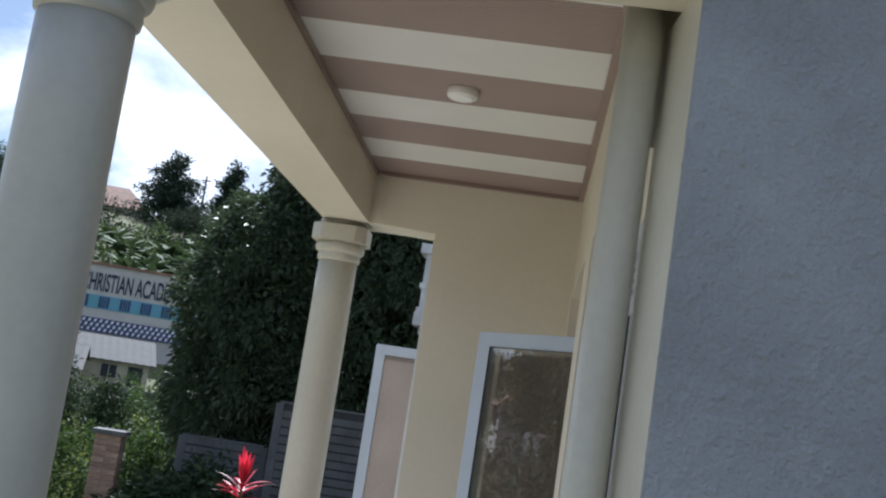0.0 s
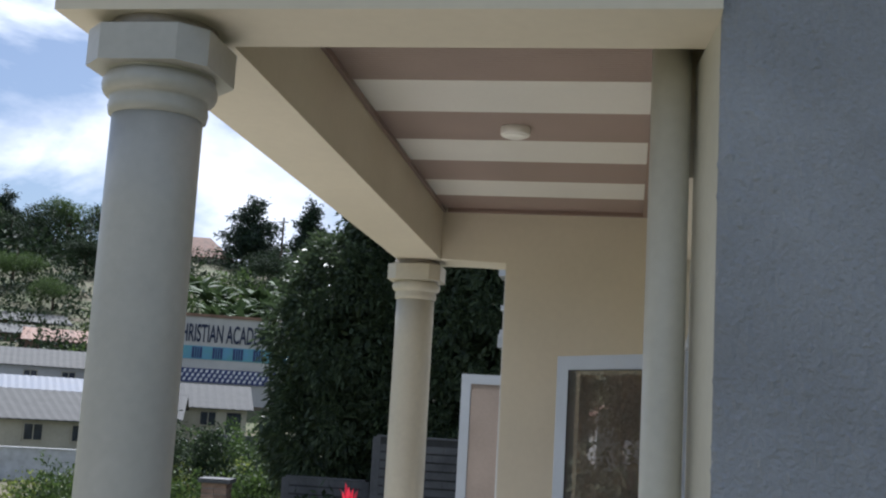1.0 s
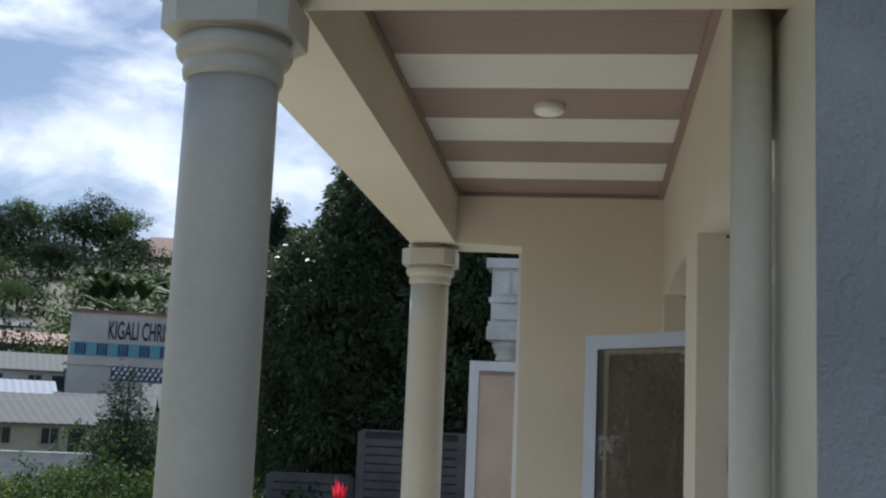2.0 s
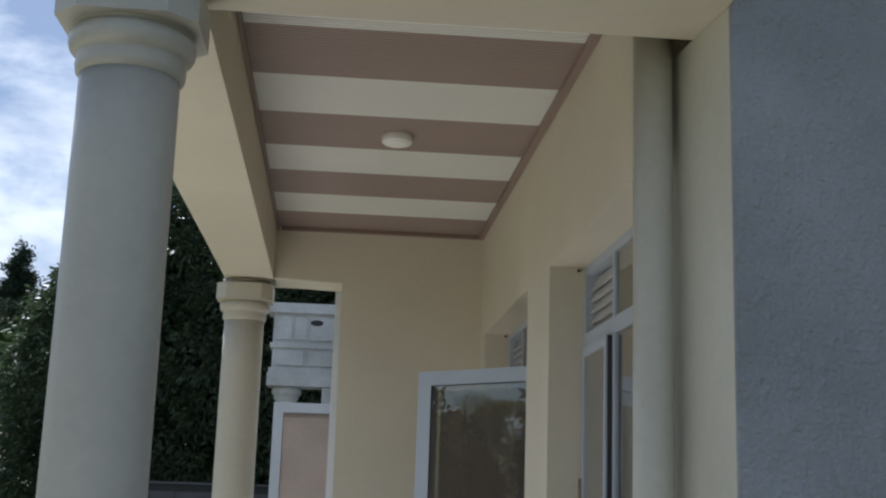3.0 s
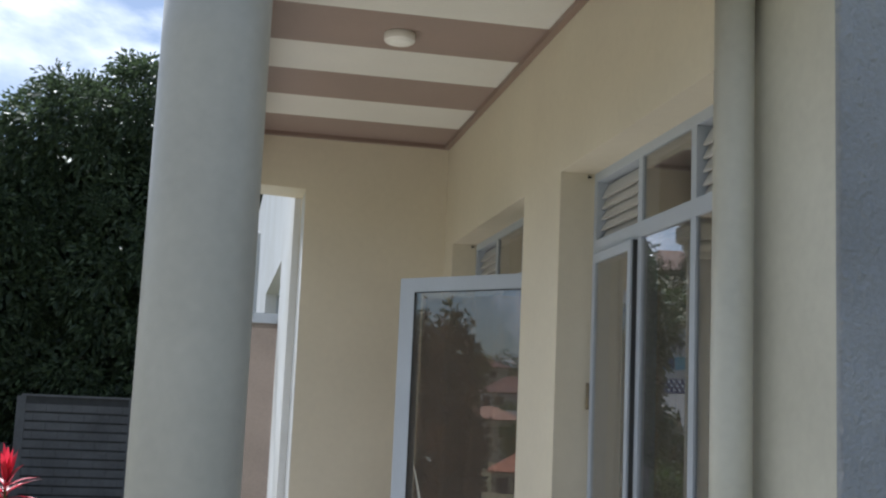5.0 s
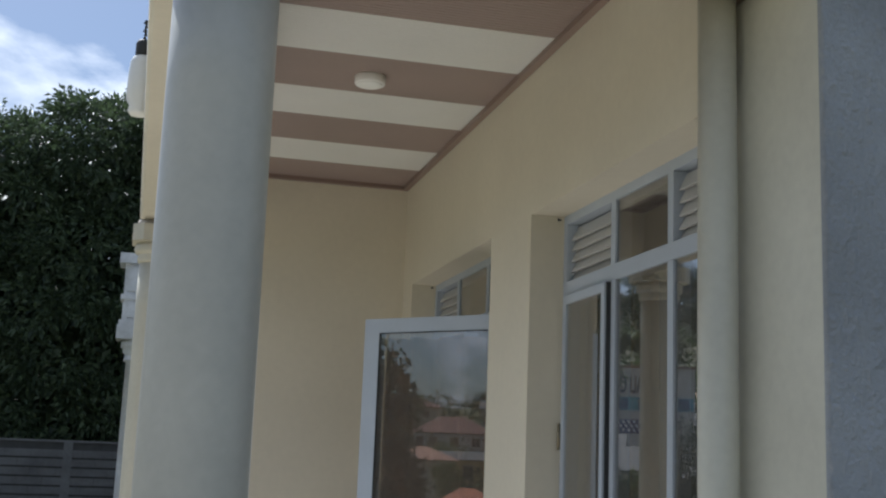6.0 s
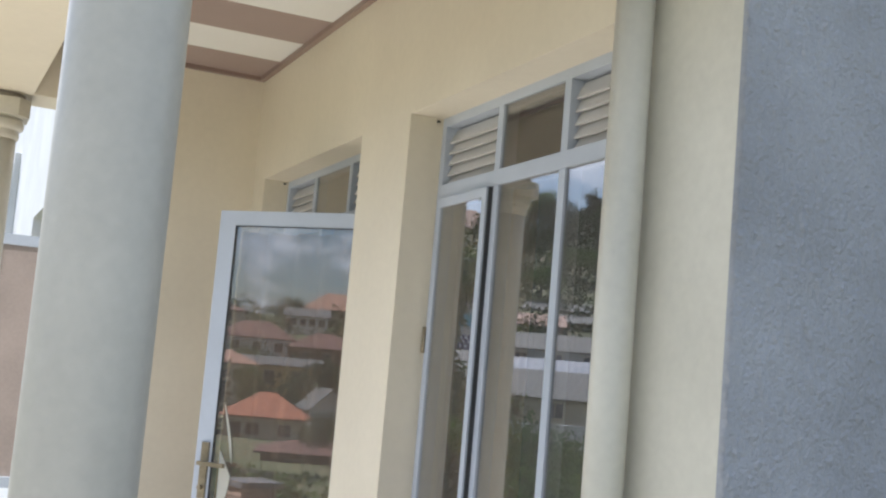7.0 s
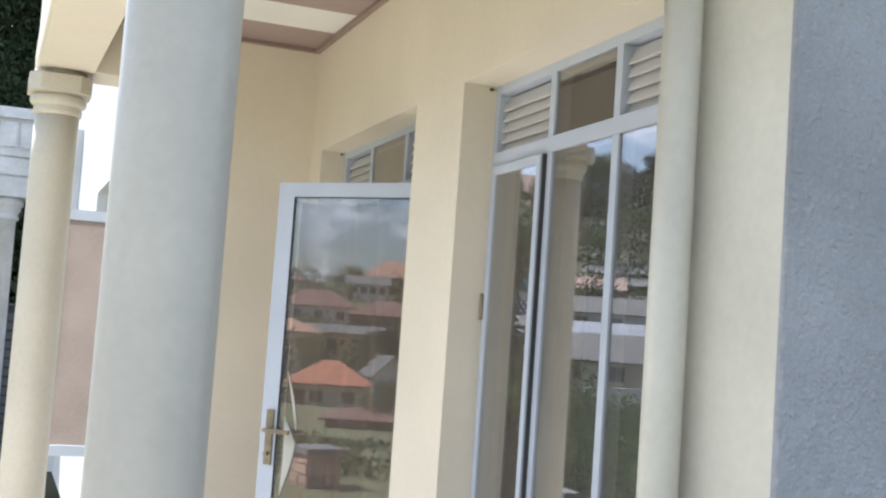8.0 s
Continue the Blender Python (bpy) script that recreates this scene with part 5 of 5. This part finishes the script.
house(-83.4, 84, 4.6, 5.0, 0.2, 2.9, 4.4, CLAY_BROWN, SCHOOL_WALL, "white gabled house with a brown roof across the valley", origin=M_EYE, turn=80)
house(-88.0, 66, 6.0, 5.0, -2.2, 0.2, 1.3, SHEET, MUD_WALL, "mud brick house with a sheet roof across the valley", origin=M_EYE)
house(-91.6, 72, 5.0, 5.0, -2.6, -0.2, 1.2, CLAY_BROWN, PALE_WALL, "pale house with a brown roof across the valley", origin=M_EYE)
house(-103.0, 215, 14, 10, 9.5, 11.6, 15.0, CLAY_BROWN, PALE_WALL, "house with a brown hipped roof on the far ridge", hip=True, origin=M_EYE, windows=3)
house(-96.5, 180, 12, 8, 6.0, 8.6, 10.2, CLAY_DULL, PALE_WALL, "pale house with a dull red roof on the far slope", hip=True, origin=M_EYE, windows=3)


def school():
    x, y = polar(-20.42, 85)
    root = empty("school_building", "long pale school building with painted lettering and a blue mural band", "building", m=pose(x, y, 0, 0, 0, 20.2))
    boxpart("wall", (-7.2, 6.0, 0, 6, 0.5, 8.25), SCHOOL_WALL, root, bev=0)
    boxpart("coping", (-7.3, 6.1, -0.12, 6.1, 8.251, 8.45), MUD_WALL, root, "weathered brown roof edge", bev=0)
    boxpart("ledge", (-7.25, 6.05, -0.10, -0.002, 4.55, 4.75), SCHOOL_WALL, root, bev=0)
    boxpart("mural", (-7.1, 5.9, -0.03, -0.001, 5.2, 6.15), MURAL, root, "blue and teal painted mural band", bev=0)
    for i in range(9):
        xc = -6.4 + i * 1.45
        wd = boxpart("window", (xc - 0.36, xc + 0.36, -0.06, -0.031, 5.28, 6.08), BLUE_INK, root, "dark blue barred window", bev=0)
        for s in (-0.17, 0.0, 0.17):
            boxpart("bar", (xc + s - 0.02, xc + s + 0.02, -0.085, -0.061, 5.28, 6.08), MURAL, wd, bev=0)
    # the blue and white toothed band at the foot
    boxpart("band", (-4.2, 5.9, -0.12, -0.101, 3.55, 4.55), BLUE_INK, root, "dark blue painted band", bev=0)
    bm = bmesh.new()
    for row in range(3):
        for i in range(26):
            x0 = -4.15 + i * 0.385 + (0.18 if row % 2 else 0)
            if x0 + 0.24 < 5.9:
                vs = [bm.verts.new((x0 + a, -0.126, 3.66 + row * 0.30 + b)) for a, b in ((0, 0), (0.17, 0), (0.25, 0.22), (0.08, 0.22))]
                bm.faces.new(vs)
    part("teeth", bm, WHITE, root, "white painted teeth")
    cu = bpy.data.curves.new("lettering", "FONT")
    cu.body = "KIGALI CHRISTIAN ACADEMY"
    cu.align_x, cu.align_y, cu.size, cu.extrude, cu.offset = "CENTER", "CENTER", 1.0, 0.02, 0.014
    tmp = bpy.data.objects.new("lettering", cu)
    scene.collection.objects.link(tmp)
    bpy.context.view_layer.update()
    me = bpy.data.meshes.new_from_object(tmp.evaluated_get(bpy.context.evaluated_depsgraph_get()))
    bpy.data.objects.remove(tmp)
    xs = [v.co.x for v in me.vertices]
    zs = [v.co.y for v in me.vertices]
    sx, sz = 9.25 / (max(xs) - min(xs)), 1.30 / (max(zs) - min(zs))
    me.transform(Matrix.Diagonal((sx, sz, 1, 1)))
    me.transform(Matrix.Rotation(math.pi / 2, 4, "X"))
    me.materials.clear()
    me.materials.append(INK)
    ob = new("lettering", me)
    ob.parent = root
    ob.location = (0, -0.03, 7.0)
    tagged(ob, "dark painted capital letters")


school()
bm = bmesh.new()
box(bm, -5.5, 4.2, -0.12, 0.12, -2.8, -0.30)
box(bm, -5.55, 4.25, -0.16, 0.16, -0.299, -0.24)
cx, cy = polar(-28.2, 51)
thing("compound_wall", bm, WORN_WHITE, "weathered white compound wall beside an earth lane", "wall", m=pose(cx, cy, 0, 0, 0, 22))
bm = bmesh.new()
box(bm, -2.2, 2.6, -0.1, 0.1, -2, 0.45)
cx, cy = polar(-17.9, 62)
thing("compound_wall", bm, CONCRETE, "grey block compound wall below the school", "wall", m=pose(cx, cy, 0, 0, 0, 12))
bx, by, bz = at_dir(-17.25, 158)
bm = bmesh.new()
lathe(bm, [(0.17, bz - 1), (0.13, bz + 7.3)], 0, 0, 10)
box(bm, -0.7, 0.7, -0.05, 0.05, bz + 6.6, bz + 6.75)
thing("utility_pole", bm, BARK, "thin dark utility pole on the hilltop", "pole", m=pose(bx, by, 0))

# ---- the garden shrub beside the path, one leaf reaching over it ----
def garden_plant():
    root = empty("broadleaf_plant", "green broad-leaved garden plant with pointed leaves beside the path", "plant", m=pose(-1.93, -5.86, -0.12))
    t = new("stem", limb_mesh("stem", [[(0, 0, 0, 0.016), (0.02, 0.01, 0.9, 0.012), (0.05, 0.0, 1.55, 0.009), (0.08, 0.0, 2.0, 0.005)]], STEM))
    t.parent = root
    frames = [Matrix(((0.7914, 0.2390, -0.5626, -1.4942), (-0.5095, -0.2507, -0.8231, -5.6727), (-0.3378, 0.9381, -0.0767, 1.5611), (0.0000, 0.0000, 0.0000, 1.0000)))]
    for k, (h, a, el) in enumerate(((1.3, 2.2, 0.3), (1.15, 3.6, 0.2), (1.5, 4.4, 0.4), (1.75, 2.9, 0.5), (1.85, 3.9, 0.7), (0.95, 4.9, 0.1))):
        q = Vector((math.cos(a) * math.cos(el), math.sin(a) * math.cos(el), math.sin(el)))
        side = Vector((-math.sin(a), math.cos(a), 0))
        up = q.cross(side)
        m = Matrix((q, side, up)).transposed().to_4x4()
        m.translation = Vector((-1.88, -5.86, h - 0.12)) + q * 0.05
        frames.append(m)
    length, n, w = 0.0850, 18, 6
    verts, faces = [], []
    for i in range(n + 1):
        u = i / n
        half = 0.0135 * math.sin(math.pi * min(1, 0.10 + 0.9 * u)) ** 1.2 + 0.0003
        for k in range(-w, w + 1):
            v = k / w
            bend = 1.25 * abs(v) * half if v < 0 else -0.10 * abs(v) * half
            vein = 0.0002 * math.cos(u * 60 - abs(v) * 6)
            verts.append((length * u, v * half * (1.0 if v > 0 else 0.62 * max(0.25, 1 - 1.7 * max(0, u - 0.4))), bend + vein - 0.006 * math.sin(math.pi * u) ** 2))
    m2 = 2 * w + 1
    for i in range(n):
        for k in range(2 * w):
            b = i * m2 + k
            faces.append((b, b + 1, b + m2 + 1, b + m2))
    me = sheet_mesh("leaf", verts, faces, FRESH_LEAF, True)
    for m in frames:
        ob = new("leaf", me)
        ob.parent = root
        ob.matrix_basis = root.matrix_world.inverted() @ m
    p = Vector((-1.4942, -5.6727, 1.5611)) - Vector((-1.93, -5.86, -0.12))
    s0 = Vector((0.055, 0.0, 1.62))
    path = [tuple(s0.lerp(p, i / 5) + Vector((0, 0, 0.02 * math.sin(math.pi * i / 5)))) + (0.003 - 0.0003 * i,) for i in range(6)]
    pt = new("petiole", limb_mesh("petiole", [path], STEM, 6))
    pt.parent = root


garden_plant()
